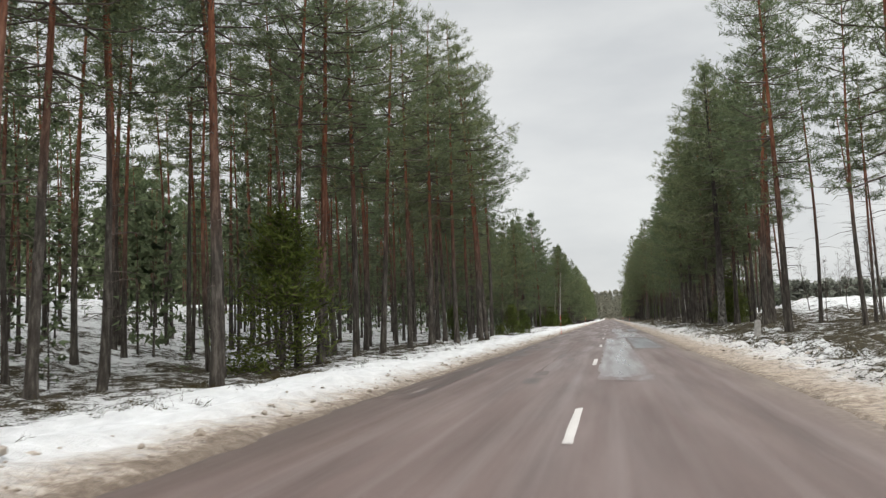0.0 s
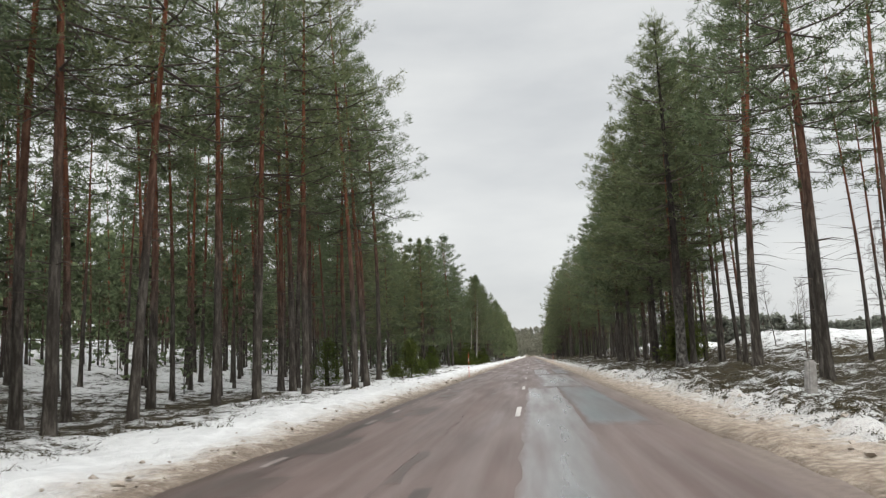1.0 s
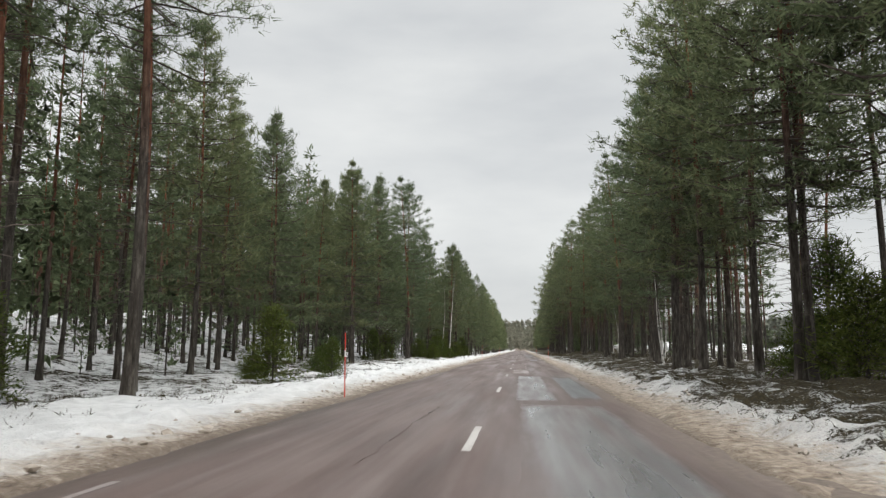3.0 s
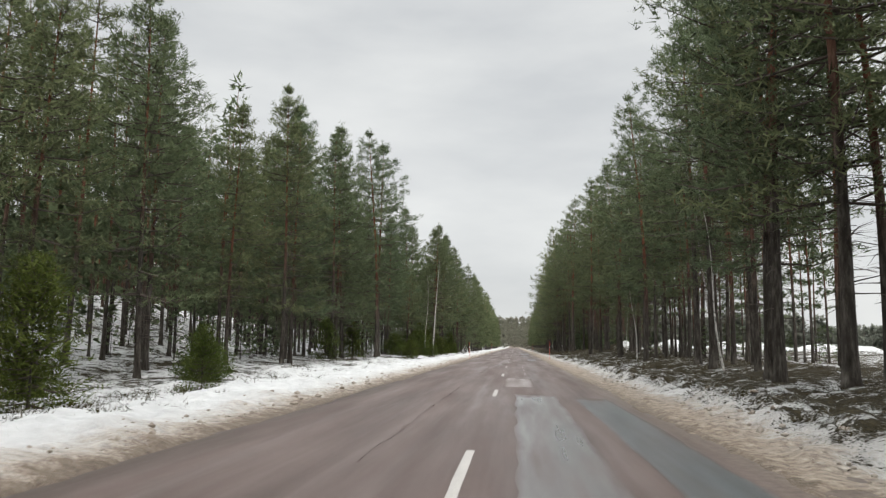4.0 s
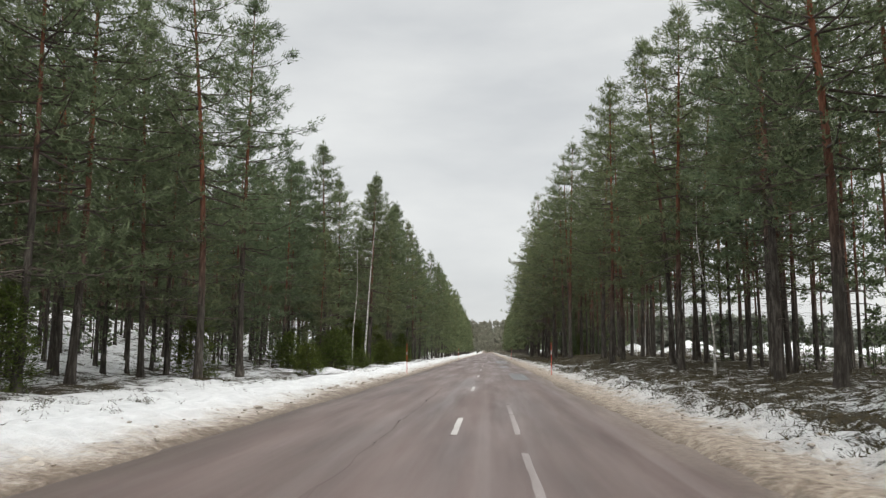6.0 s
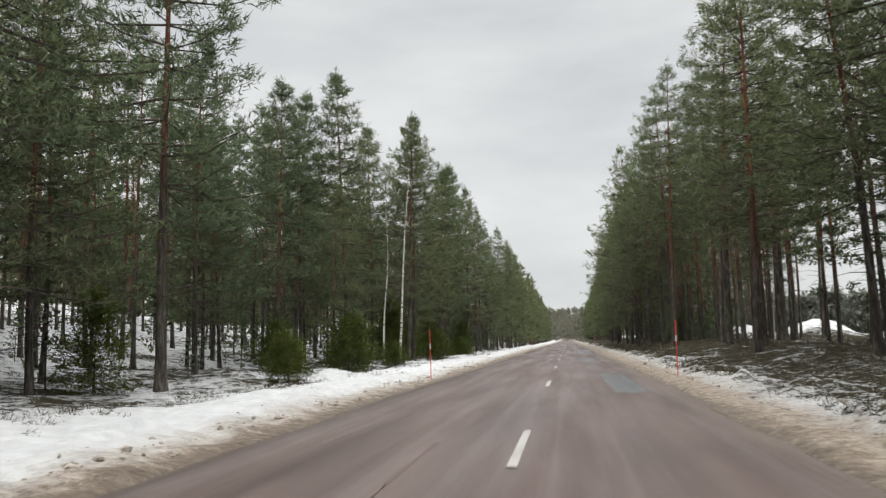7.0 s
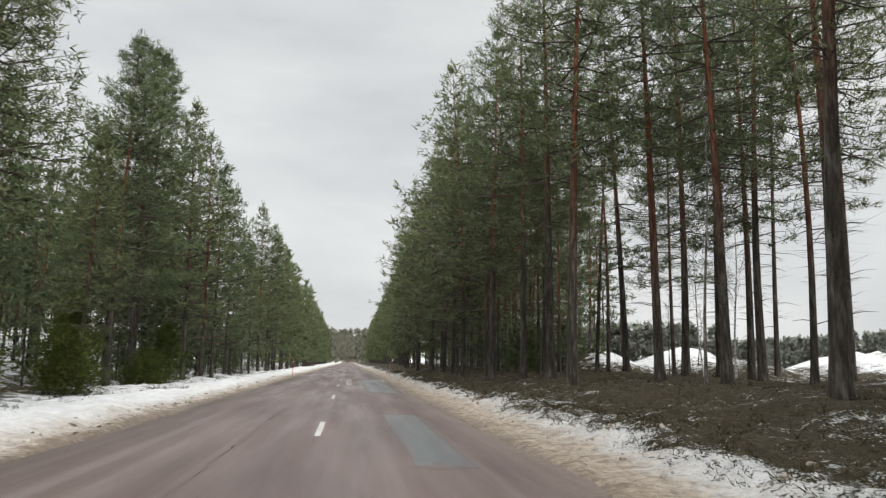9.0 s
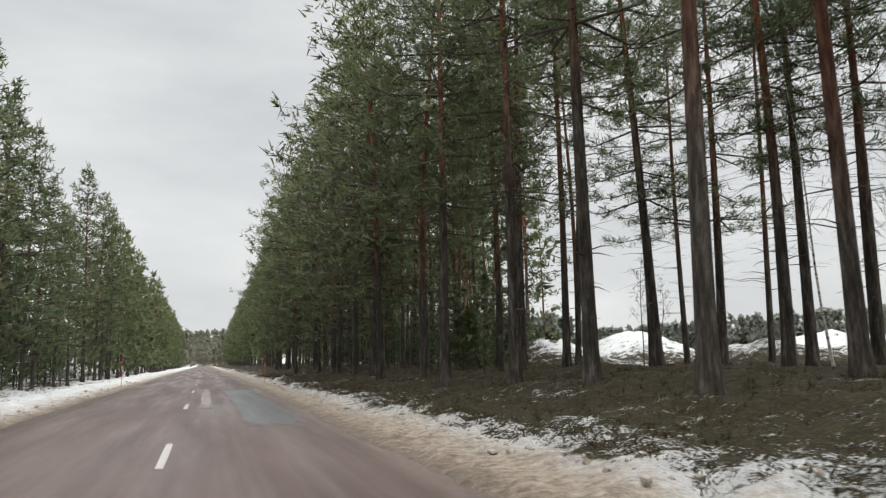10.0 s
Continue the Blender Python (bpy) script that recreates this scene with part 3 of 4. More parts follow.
def birch_meshes(seed, height, radius, lean, mat, limbs=26):
    """A bare birch or shrub: a bent stem and fine hanging twigs."""
    rng = np.random.default_rng(seed)
    kx, ky = rng.uniform(-1, 1, 2) * 0.18

    def axis(s):
        return Vector((lean[0] * s + kx * math.sin(s * 7), lean[1] * s + ky * math.sin(s * 6 + 1), height * s))

    trunk = Heap()
    ss = [-0.03, 0.0, 0.03] + list(np.linspace(0.1, 1, 9))
    trunk.add(*tube([axis(s) for s in ss], [radius * (1.05 - 0.9 * max(s, 0)) * (1 + 0.4 * math.exp(-max(s, 0) * 30)) for s in ss], 8), 0)
    crown = Heap()
    for _ in range(limbs):
        s = rng.uniform(0.35, 0.98)
        a = rng.uniform(0, 6.28)
        ln = height * 0.2 * (1.25 - s) * rng.uniform(0.6, 1.3)
        p = axis(s)
        d = Vector((math.cos(a), math.sin(a), rng.uniform(0.7, 1.6))).normalized()
        q = p + d * ln
        crown.add(*tube([p, p.lerp(q, 0.5) + Vector((0, 0, -0.04 * ln)), q], [radius * 0.16, radius * 0.1, 0.004], 3), 0)
        for _ in range(5):
            u = rng.uniform(0.3, 1)
            c = p.lerp(q, u)
            e = c + (d + Vector(rng.normal(0, 0.7, 3))).normalized() * ln * rng.uniform(0.3, 0.6)
            crown.add(*tube([c, c.lerp(e, 0.6), e + Vector((0, 0, -0.1 * ln))], [0.007, 0.005, 0.003], 3), 0)
    return trunk.mesh("trunk", [mat]), crown.mesh("crown", [TWIG])


def tree_thing(name, meshes, label, category):
    root = tagged(new(name), label, category)
    root.empty_display_size = 0.5
    for part_name, me in zip(("trunk", "crown"), meshes):
        o = new(part_name, me)
        o.parent = root
    return root


def stand(meshes, name, label, category, x, y, scale, turn, group, tilt=(0, 0), sink=0.05):
    root = tree_thing(name, meshes, label, category)
    root["group"] = group
    root.matrix_basis = Matrix.LocRotScale((x, y, float(land(x, y)) - sink), Euler((radians(tilt[0]), radians(tilt[1]), turn)), Vector((scale, scale, scale)))
    return root


# kinds: roadside pines with deep crowns, high-crowned pines, slim poles of the inner stand, coarse ones for the distance
HIGH = [pine_meshes(100 + i, 20.0, b, r, 15, 5, 26, 8, 0.26, 0.034, 22, 0.7, 0.152, 0.25)
        for i, (b, r) in enumerate([(0.42, 3.4), (0.36, 3.6), (0.46, 3.2), (0.39, 3.7), (0.44, 3.5)])]
MID = [pine_meshes(180 + i, 19.0, b, r, 16, 5, 24, 8, 0.26, 0.036, 14, 0.7, 0.165, 0.25)
       for i, (b, r) in enumerate([(0.28, 3.2), (0.34, 3.0), (0.25, 3.3), (0.31, 2.9)])]
EDGE = [pine_meshes(150 + i, 18.0, b, r, 20, 5, 29, 8, 0.26, 0.043, 18, 0.7, 0.155, 0.3)
        for i, (b, r) in enumerate([(0.22, 3.8), (0.27, 3.6), (0.20, 3.9), (0.31, 3.7), (0.25, 3.5)])]
FULL = [pine_meshes(300 + i, 16.0, b, r, 22, 6, 25, 8, 0.25, 0.044, 18, 0.5, 0.13, 0.9)
        for i, (b, r) in enumerate([(0.17, 3.8), (0.22, 3.5), (0.14, 4.0), (0.20, 3.6)])]
EDGE_FAR = [pine_meshes(170 + i, 18.0, b, r, 18, 5, 12, 6, 0.36, 0.085, 6, 0.7, 0.145, 0.3, sides=6, limb=1)
            for i, (b, r) in enumerate([(0.13, 3.9), (0.18, 3.7), (0.11, 4.0)])]
FULL_FAR = [pine_meshes(320 + i, 16.0, b, r, 20, 5, 12, 6, 0.36, 0.085, 6, 0.5, 0.13, 0.95, sides=6, limb=1)
            for i, (b, r) in enumerate([(0.12, 3.9), (0.16, 3.6), (0.1, 4.0)])]
POLE = [pine_meshes(200 + i, 18.0, b, r, 11, 4, 17, 7, 0.28, 0.048, 20, 0.6, 0.12, 0.3, limb=1)
        for i, (b, r) in enumerate([(0.50, 1.9), (0.58, 1.8), (0.46, 2.0), (0.62, 1.9), (0.54, 1.7)])]
DEEP = [pine_meshes(500 + i, 17.0, b, r, 12, 4, 10, 4, 0.38, 0.14, 6, 0.6, 0.12, 0.4, sides=5, limb=0, dead=0)
        for i, (b, r) in enumerate([(0.24, 2.4), (0.34, 2.3), (0.16, 2.5), (0.28, 2.4)])]
FAR = [pine_meshes(400 + i, 17.0, b, r, 15, 4, 6, 3, 0.55, 0.29, 0, 0.4, 0.15, 0.6, sides=5, limb=0, dead=0)
       for i, (b, r) in enumerate([(0.05, 3.0), (0.08, 2.8), (0.03, 3.2), (0.07, 3.0)])]
TINY = [pine_meshes(450 + i, 17.0, 0.03, r, 9, 4, 3, 3, 0.9, 0.6, 0, 0.4, 0.15, 0.6, sides=5, limb=0, dead=0) for i, r in enumerate([3.2, 3.0, 3.4])]
BELT = [pine_meshes(470 + i, 17.0, 0.0, r, 8, 4, 3, 3, 1.5, 1.3, 0, 0.4, 0.15, 0.05, sides=4, limb=0, dead=0) for i, r in enumerate([4.2, 3.8, 4.6, 4.0])]
SAPLING = [pine_meshes(600 + i, h, 0.02, r, 13, 8, 13, 7, 0.19, 0.034, 0, 0.1, 0.035, p, SPRUCE, 5, loose=0.7, dead=0)
           for i, (h, r, p) in enumerate([(2.4, 1.35, 0.35), (1.9, 1.25, 0.2), (3.2, 1.35, 0.75)])]


# ---- the wood on both sides of the road ----
pick = random.Random(5)
placed = []
TALL = "tall Scots pine with orange upper trunk and high dark green crown"
DEEPC = "Scots pine with a deep dark green crown at the forest edge"
SLIM = "slim straight Scots pine with a bare trunk and small crown"


def free(x, y, gap):
    return all((x - a) ** 2 + (y - b) ** 2 > gap * gap for a, b in placed)


def plant(kind, x, y, height, label, group):
    placed.append((x, y))
    meshes = pick.choice(kind)
    nominal = 20.0 if kind is HIGH else 19.0 if kind is MID else 16.0 if kind in (FULL, FULL_FAR) else 18.0
    t = (pick.gauss(0, 0.9), pick.gauss(0, 0.9))
    return stand(meshes, "pine_tree", label, "pine tree", x, y, height / nominal, pick.uniform(0, 6.28), group, t)


# left side, where the stand begins with tall bare stems
for x, y in [(-10.3, 12.5), (-9.6, 19.0), (-12.4, 16.0), (-11.9, 23.5), (-10.5, 26.9), (-10.4, 28.6), (-10.6, 33.4), (-10.3, 36.6), (-12.6, 35.2),
             (-13.6, 38.8), (-10.6, 42.6), (-9.8, 44.6), (-13.6, 43.7), (-9.0, 48.2), (-10.1, 50.0), (-11.5, 52.6), 
             (-9.0, 56.6), (-12.5, 58.8), (-9.0, 60.2), (-10.7, 62.6), (-9.6, 66.6), (-14.6, 68.6), (-11.4, 70.2)]:
    plant(HIGH, x, y, pick.uniform(18.5, 21.5) + (1.8 if y > 55 else 1.0 if y > 45 else 0.0), TALL, "roadside pines")
plant(EDGE, -10.3, 121.4, 18.0, TALL, "roadside pines")
plant(EDGE, -11.7, 131.0, 20.0, TALL, "roadside pines")
# left side, lower pines with conical tops set farther back
for x, y, h in [(-14.5, 75.0, 14.5), (-13.6, 79.5, 16.2), (-14.2, 84.0, 13.5), (-12.8, 88.5, 14.8), (-14.5, 92.5, 15.4), (-12.6, 96.5, 12.4),
                (-11.2, 100.2, 14.4), (-11.9, 104.0, 15.0), (-13.9, 109.8, 16.0), (-11.8, 112.8, 15.8), (-12.4, 116.5, 17.2),
                (-13.6, 123.8, 16.0), (-14.6, 128.8, 15.0), (-14.9, 139.2, 15.0), (-13.2, 144.0, 14.5),
                (-14.5, 150.3, 16.2), (-12.3, 152.4, 17.8), (-11.5, 147.6, 10.0), (-9.7, 158.2, 16.6), (-10.2, 162.5, 16.8), (-12.8, 160.5, 16.6)]:
    plant(FULL, x, y, h, DEEPC, "roadside pines")
for x, y, h in [(-9.8, 171.0, 10.5), (-10.4, 176.5, 17.2), (-11.5, 184.6, 19.2), (-10.6, 181.0, 18.4), (-9.6, 188.5, 17.6), (-9.4, 193.5, 17.2), (-9.6, 198.5, 16.4),
                (-9.4, 203.5, 15.6), (-9.8, 208.5, 13.6), (-9.5, 214.0, 12.6), (-9.5, 219.5, 13.4), (-9.3, 225.3, 18.6), (-9.0, 230.5, 17.0), (-9.2, 236.0, 16.8)]:
    plant(FULL if y < 186 else FULL_FAR, x, y, h, DEEPC, "roadside pines")
# lower trees that close the gaps behind the front row
for x, y, h in [(-16.0, 119.0, 12.5), (-15.2, 126.0, 11.5), (-17.0, 132.5, 13.0), (-16.2, 142.5, 12.0), (-17.5, 147.0, 13.0), (-15.8, 155.5, 11.5),
                (-17.2, 161.5, 13.0), (-14.8, 166.0, 11.5), (-16.5, 108.0, 12.0), (-17.2, 100.5, 12.5), (-13.4, 190.5, 12.0), (-13.0, 200.0, 11.0)]:
    plant(FULL, x, y, h, DEEPC, "pines of the stand")
# right side
for x, y in [(10.6, 30.5), (13.5, 36.0), (8.7, 40.2), (14.0, 46.6), (9.7, 50.0), (10.7, 53.4), (14.3, 57.0), (8.7, 61.6), (11.8, 60.0), (11.2, 63.2),
             (12.7, 64.4), (10.3, 66.3), (10.8, 68.4), (8.9, 71.4), (9.8, 72.9), (12.7, 74.0), (11.1, 76.4), (9.9, 78.4), (8.4, 81.4), (9.7, 82.4),
             (8.0, 85.0), (8.7, 88.0), (10.3, 86.4), (9.8, 91.2), (10.2, 94.4), (9.4, 98.0)]:
    plant(POLE if x > 11 and y < 68 or x > 10.1 and y > 70 else EDGE if y > 56 else MID, x, y, pick.uniform(18.0, 19.8) + (1.6 if y < 82 else 0.0) if y > 56 else pick.uniform(19.5, 21.5), DEEPC if y > 56 else TALL, "roadside pines")
for x, y in [(11.3, 98.8), (9.2, 102.4), (11.7, 105.0), (13.4, 107.2), (8.2, 112.0), (13.9, 110.2), (11.6, 115.4), (14.0, 115.0), (9.3, 119.0), (10.9, 123.7),
             (12.4, 127.5), (9.0, 130.0), (14.6, 132.0), (9.8, 135.5), (12.6, 138.8), (8.8, 141.5), (14.8, 144.5), (10.5, 147.5),
             (8.3, 177.8), (8.9, 182.2)]:
    plant(HIGH if x > 10.8 and y < 126 else EDGE, x + (-0.7 if y > 140 else 0.5 if y > 100 else 0.0), y, pick.uniform(17.4, 19.0) + (0.8 if y > 150 else 0.0), DEEPC, "roadside pines")
for x, y, h in [(9.3, 152.6, 20.5), (13.3, 159.0, 20.0), (12.0, 162.2, 19.0), (8.0, 165.2, 21.0), (11.2, 165.4, 20.0), (8.5, 170.0, 20.5),
                (14.7, 171.3, 20.5), (13.8, 175.8, 20.0), (10.8, 179.1, 20.0), (8.2, 173.8, 19.5)]:
    plant(MID, x, y, h, TALL, "roadside pines")
for k, (x, y) in enumerate([(18.5, 181.0), (17.5, 177.6), (20.0, 178.0), (17.3, 173.2), (20.5, 174.0), (17.6, 171.2), (16.5, 186.5), (19.0, 184.5), (11.8, 178.0), (16.0, 167.0), (15.0, 162.5), (18.0, 165.0), (14.5, 182.5)]):
    plant(MID if k % 2 else POLE, x, y, pick.uniform(18.0, 20.5), SLIM, "pines of the stand")
for k in range(13):
    plant(EDGE_FAR, pick.uniform(7.2, 8.4), 186.5 + 4.2 * k + pick.uniform(-0.8, 0.8), pick.uniform(18.5, 20.2), DEEPC, "roadside pines")

# slim stems of the inner stand
for side, y0, y1, x0, x1, count, gap in [(-1, 5, 70, 12, 24, 58, 2.4), (-1, 70, 175, 15.5, 24, 50, 2.8), (1, 26, 60, 12, 20, 12, 2.6), (1, 60, 112, 12, 16.5, 7, 2.8),
                                         (1, 112, 150, 13, 21, 20, 2.6), (1, 176, 210, 9.5, 22, 24, 2.3)]:
    tries = 0
    while count and tries < 4000:
        tries += 1
        x, y = side * pick.uniform(x0, x1), pick.uniform(y0, y1)
        if side > 0 and 172 < y < 160 + 1.9 * x:
            continue
        if free(x, y, gap):
            plant(POLE, x, y, pick.uniform(15.0, 19.0) if side < 0 else pick.uniform(15.5, 18.5), SLIM, "pines of the stand")
            count -= 1


def thicket(name, spots, kinds, label, nominal=17.0, leaf=None):
    """Many trees too far off to count, joined into one mesh."""
    cos, tris, idx, nors, n = [], [], [], [], 0
    cache = {}
    for kind in kinds:
        for pair in kind:
            for me, mats in zip(pair, ((1, 2), (0, 2))):
                co = np.empty(len(me.vertices) * 3, np.float32)
                me.vertices.foreach_get("co", co)
                tr = np.empty(len(me.polygons) * 3, np.int32)
                me.loops.foreach_get("vertex_index", tr)
                mi = np.empty(len(me.polygons), np.int32)
                me.polygons.foreach_get("material_index", mi)
                co = co.reshape(-1, 3)
                cache[me.name] = (co, tr.reshape(-1, 3), np.array(mats)[mi], SOFT.get(me.name, np.zeros_like(co)))
    for x, y, h in spots:
        pair = pick.choice(pick.choice(kinds))
        a, s = pick.uniform(0, 6.28), h / nominal
        r = np.array([[math.cos(a), -math.sin(a), 0], [math.sin(a), math.cos(a), 0], [0, 0, 1]]) * s
        foot = np.array([x, y, float(land(x, y)) - 0.05])
        for me in pair:
            co, tr, mi, nor = cache[me.name]
            cos.append(co @ r.T + foot)
            tris.append(tr + n)
            idx.append(mi)
            nors.append(nor @ r.T / s)
            n += len(co)
    me = raw_mesh(name, np.concatenate(cos), np.concatenate(tris), [leaf or NEEDLE, BARK, TWIG], np.concatenate(idx), False)
    me.normals_split_custom_set_from_vertices(np.concatenate(nors).tolist())
    return tagged(new(name, me), label, "woodland", kind="stuff")


inner, tries = [], 0
while len(inner) < 350 and tries < 12000:
    tries += 1
    y = pick.uniform(-5, 240)
    x = -pick.uniform(15, 40 if y < 70 else 34)
    if free(x, y, 2.3):
        placed.append((x, y))
        inner.append((x, y, pick.uniform(10.5, 14.0) if y < 70 else pick.uniform(12.5, 16.5)))
tries = 0
while len(inner) < 440 and tries < 12000:
    tries += 1
    x, y = (pick.uniform(14, 25), pick.uniform(114, 158)) if len(inner) < 375 else (pick.uniform(10, 28), pick.uniform(206, 250))
    if free(x, y, 2.0) and not 160 < y < 160 + 1.9 * x:
        placed.append((x, y))
        inner.append((x, y, pick.uniform(13.5, 17.0)))
thicket("inner_wood", inner, [DEEP], "dense dark pine stand with snow on its floor")
outer = [(-pick.uniform(46, 85), pick.uniform(-20, 300), pick.uniform(11, 15)) for _ in range(90)]
outer += [(side * (pick.uniform(8.2, 9.6) + 1.5 * k / 80), 242 + 3.4 * k + pick.uniform(-1, 1), pick.uniform(15.5, 18)) for side in (-1, 1) for k in range(80)]
outer += [(side * pick.uniform(13, 19), 190 + 5.5 * k + pick.uniform(-2, 2), pick.uniform(14, 17)) for side in (-1, 1) for k in range(60)]
thicket("distant_wood", outer, [FAR], "distant pine forest along the straight road")
# far line of pines, its needle colour paled to stand for haze
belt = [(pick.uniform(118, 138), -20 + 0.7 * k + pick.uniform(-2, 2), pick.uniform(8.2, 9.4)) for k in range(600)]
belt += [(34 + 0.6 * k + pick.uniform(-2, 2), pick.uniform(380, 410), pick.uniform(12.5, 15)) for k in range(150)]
thicket("far_tree_line", belt, [BELT], "far line of haze-tinted pines beyond the open snowy ground", leaf=HAZY)
thicket("left_tree_line", [(-pick.uniform(48, 70), -40 + 1.9 * k + pick.uniform(-2, 2), pick.uniform(11, 16)) for k in range(170)], [BELT], "far pines on the snowy rise")
# the ridge wood has the same haze mixed into its colour
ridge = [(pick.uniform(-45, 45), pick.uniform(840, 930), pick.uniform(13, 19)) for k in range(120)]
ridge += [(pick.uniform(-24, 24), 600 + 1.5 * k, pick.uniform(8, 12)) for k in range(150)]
thicket("ridge_wood", ridge, [BELT], "haze-tinted far wood on the rise where the road bends away", leaf=HAZY)
low, tries = [], 0
while len(low) < 300 and tries < 6000:
    tries += 1
    x, y = (-pick.uniform(13.5, 36), pick.uniform(0, 235)) if len(low) < 150 else (pick.uniform(14, 26), pick.uniform(112, 158)) if len(low) < 178 else (pick.uniform(9.5, 24), pick.uniform(174, 235))
    if free(x, y, 1.2) and not 160 < y < 160 + 1.9 * x:
        low.append((x, y, pick.uniform(1.2, 3.6)))
low += [(-pick.uniform(17, 42), pick.uniform(0, 120), pick.uniform(5, 10)) for k in range(110)]
low += [(-pick.uniform(13.5, 27), pick.uniform(74, 180), pick.uniform(2, 5.5)) for k in range(60)]
low += [(-pick.uniform(10.5, 17), pick.uniform(176, 260), pick.uniform(2, 6)) for k in range(130)]
thicket("young_thicket", low, [TINY], "young pines and brushwood under the trees")

# ---- birches, saplings and shrubs ----
def other(meshes, name, label, category, x, y, scale=1.0, group="", turn=None):
    return stand(meshes, name, label, category, x, y, scale, pick.uniform(0, 6.28) if turn is None else turn, group, (0, 0))


for seed, x, y, h, r, lean in [(1, -9.3, 153.3, 11.5, 0.082, (0.7, 0.3)), (2, -10.1, 153.2, 9.5, 0.058, (0.2, 0.1))]:
    other(birch_meshes(seed, h, r, lean, BIRCH), "birch_tree", "slender white birch with bare twigs on the verge", "birch tree", x, y, 1.0, "birches", 0.0)
for seed, x, y, h, r, lean in [(12, 9.6, 97.0, 9.0, 0.045, (-0.9, 0.4)), (13, 10.6, 103.5, 10.0, 0.055, (-0.7, -0.5)), (15, 11.4, 107.0, 8.5, 0.04, (0.5, 0.8)),
                               (17, 10.8, 129.5, 9.0, 0.05, (-0.5, 0.3)), (20, 15.0, 170.0, 8.0, 0.035, (-0.5, 0.3)), (19, 15.4, 168.0, 8.0, 0.045, (0.3, 0.6))]:
    other(birch_meshes(seed, h, r, lean, BIRCH), "birch_tree", "leaning pale birch among the roadside pines", "birch tree", x, y, 1.0, "birches", 0.0)
other(birch_meshes(18, 9.0, 0.05, (0.3, 0.3), LICHEN), "birch_tree", "thin grey-barked birch on the heath", "birch tree", 10.1, 159.6, 1.0, "birches", 0.0)
other(pine_meshes(190, 20.0, 0.3, 3.6, 17, 5, 28, 8, 0.25, 0.037, 26, 0.4, 0.29, 0.25, bark=MOSSY), "pine_tree", "thick old pine with a pale lichened foot on the verge", "pine tree", 8.3, 59.3, 1.0, "roadside pines", 0.0)
for seed, x, y, h in [(31, 16.0, 51.0, 6.0), (32, 18.5, 58.0, 7.0), (33, 17.0, 66.0, 5.0), (34, 20.0, 71.0, 6.0), (35, 24.0, 88.0, 6.0), (36, 19.0, 45.0, 6.5), (37, 22.0, 190.0, 6.0), (38, 27.0, 196.0, 5.0), (39, 15.2, 42.0, 6.5), (40, 21.5, 64.0, 6.0), (41, 25.5, 70.0, 5.0), (42, 28.0, 62.0, 5.5), (43, 17.5, 74.0, 6.0)]:
    other(birch_meshes(seed, h, 0.035, (0.3, 0.2), TWIG, 34), "bare_shrub", "thin leafless young tree in the clearing", "shrub", x, y, 1.0, "shrubs")
SMALL = "bushy young conifer growing through the snow"
for k, x, y, s in [(2, -8.4, 83.6, 0.58), (2, -9.0, 76.6, 0.95), (1, -9.8, 87.0, 0.7), (0, -10.2, 146.0, 1.18), (2, -11.0, 149.4, 0.9), (0, -9.5, 135.7, 0.72), (2, -14.2, 131.2, 1.0),
                   (2, -12.0, 112.4, 0.85), (0, -12.6, 153.8, 1.0), (2, -12.4, 64.6, 0.9), (2, -10.7, 25.8, 1.7), (1, -10.6, 79.0, 0.55), (0, -12.0, 141.0, 0.9),
                   (2, -10.0, 186.0, 1.0), (1, -9.2, 178.0, 0.9), (0, -9.8, 169.5, 1.0), (2, 11.2, 74.6, 1.5), (0, 10.4, 70.2, 1.2), (1, 11.8, 79.0, 1.0), (2, 11.5, 187.0, 0.9),
                   (2, -11.4, 160.0, 1.3), (0, -11.8, 164.4, 1.5), (2, -11.6, 175.0, 1.2), (1, -9.2, 151.6, 0.7)]:
    other(SAPLING[k], "young_conifer", SMALL, "young conifer", x, y, s, "young conifers")


# ---- heath, grass and twigs sticking out of the snow ----
def scrub(name, label, spots, size, blades, mat):
    rng = np.random.default_rng(77)
    spots = np.array(spots)
    z = land(spots[:, 0], spots[:, 1])
    heap = Heap()
    at = np.column_stack([spots, z])
    heap.tufts(at, np.tile([0, 0, 0.7], (len(at), 1)), rng, blades, size, 0.013, 0, 0.8, 0.05)
    return tagged(new(name, heap.mesh(name, [mat])), label, "undergrowth", kind="stuff")


rng = np.random.default_rng(9)
spots = []
while len(spots) < 20000:
    x, y = 4.4 + 16 * rng.random() ** 1.8 if rng.random() < 0.66 else -rng.uniform(5.6, 26), rng.uniform(8, 215)
    dense = 0.5 if x > 0 else (0.36 if x > -8.8 else 0.38)
    if x > 0 and y > 95:
        dense += 0.35
    if smooth(x, y, 1.6, 41) * 0.6 + smooth(x, y, 0.5, 42) * 0.4 < dense:
        spots.append((x, y))
while len(spots) < 25500:
    x, y = -rng.uniform(5.3, 9.5), rng.uniform(8, 215)
    if smooth(x, y, 1.3, 45) * 0.6 + smooth(x, y, 0.4, 46) * 0.4 < 0.22 + 0.05 * (-x - 5.3):
        spots.append((x, y))
scrub("heath_tufts", "brown heath and dry grass poking through the snow", spots, 0.105, 7, HEATH)

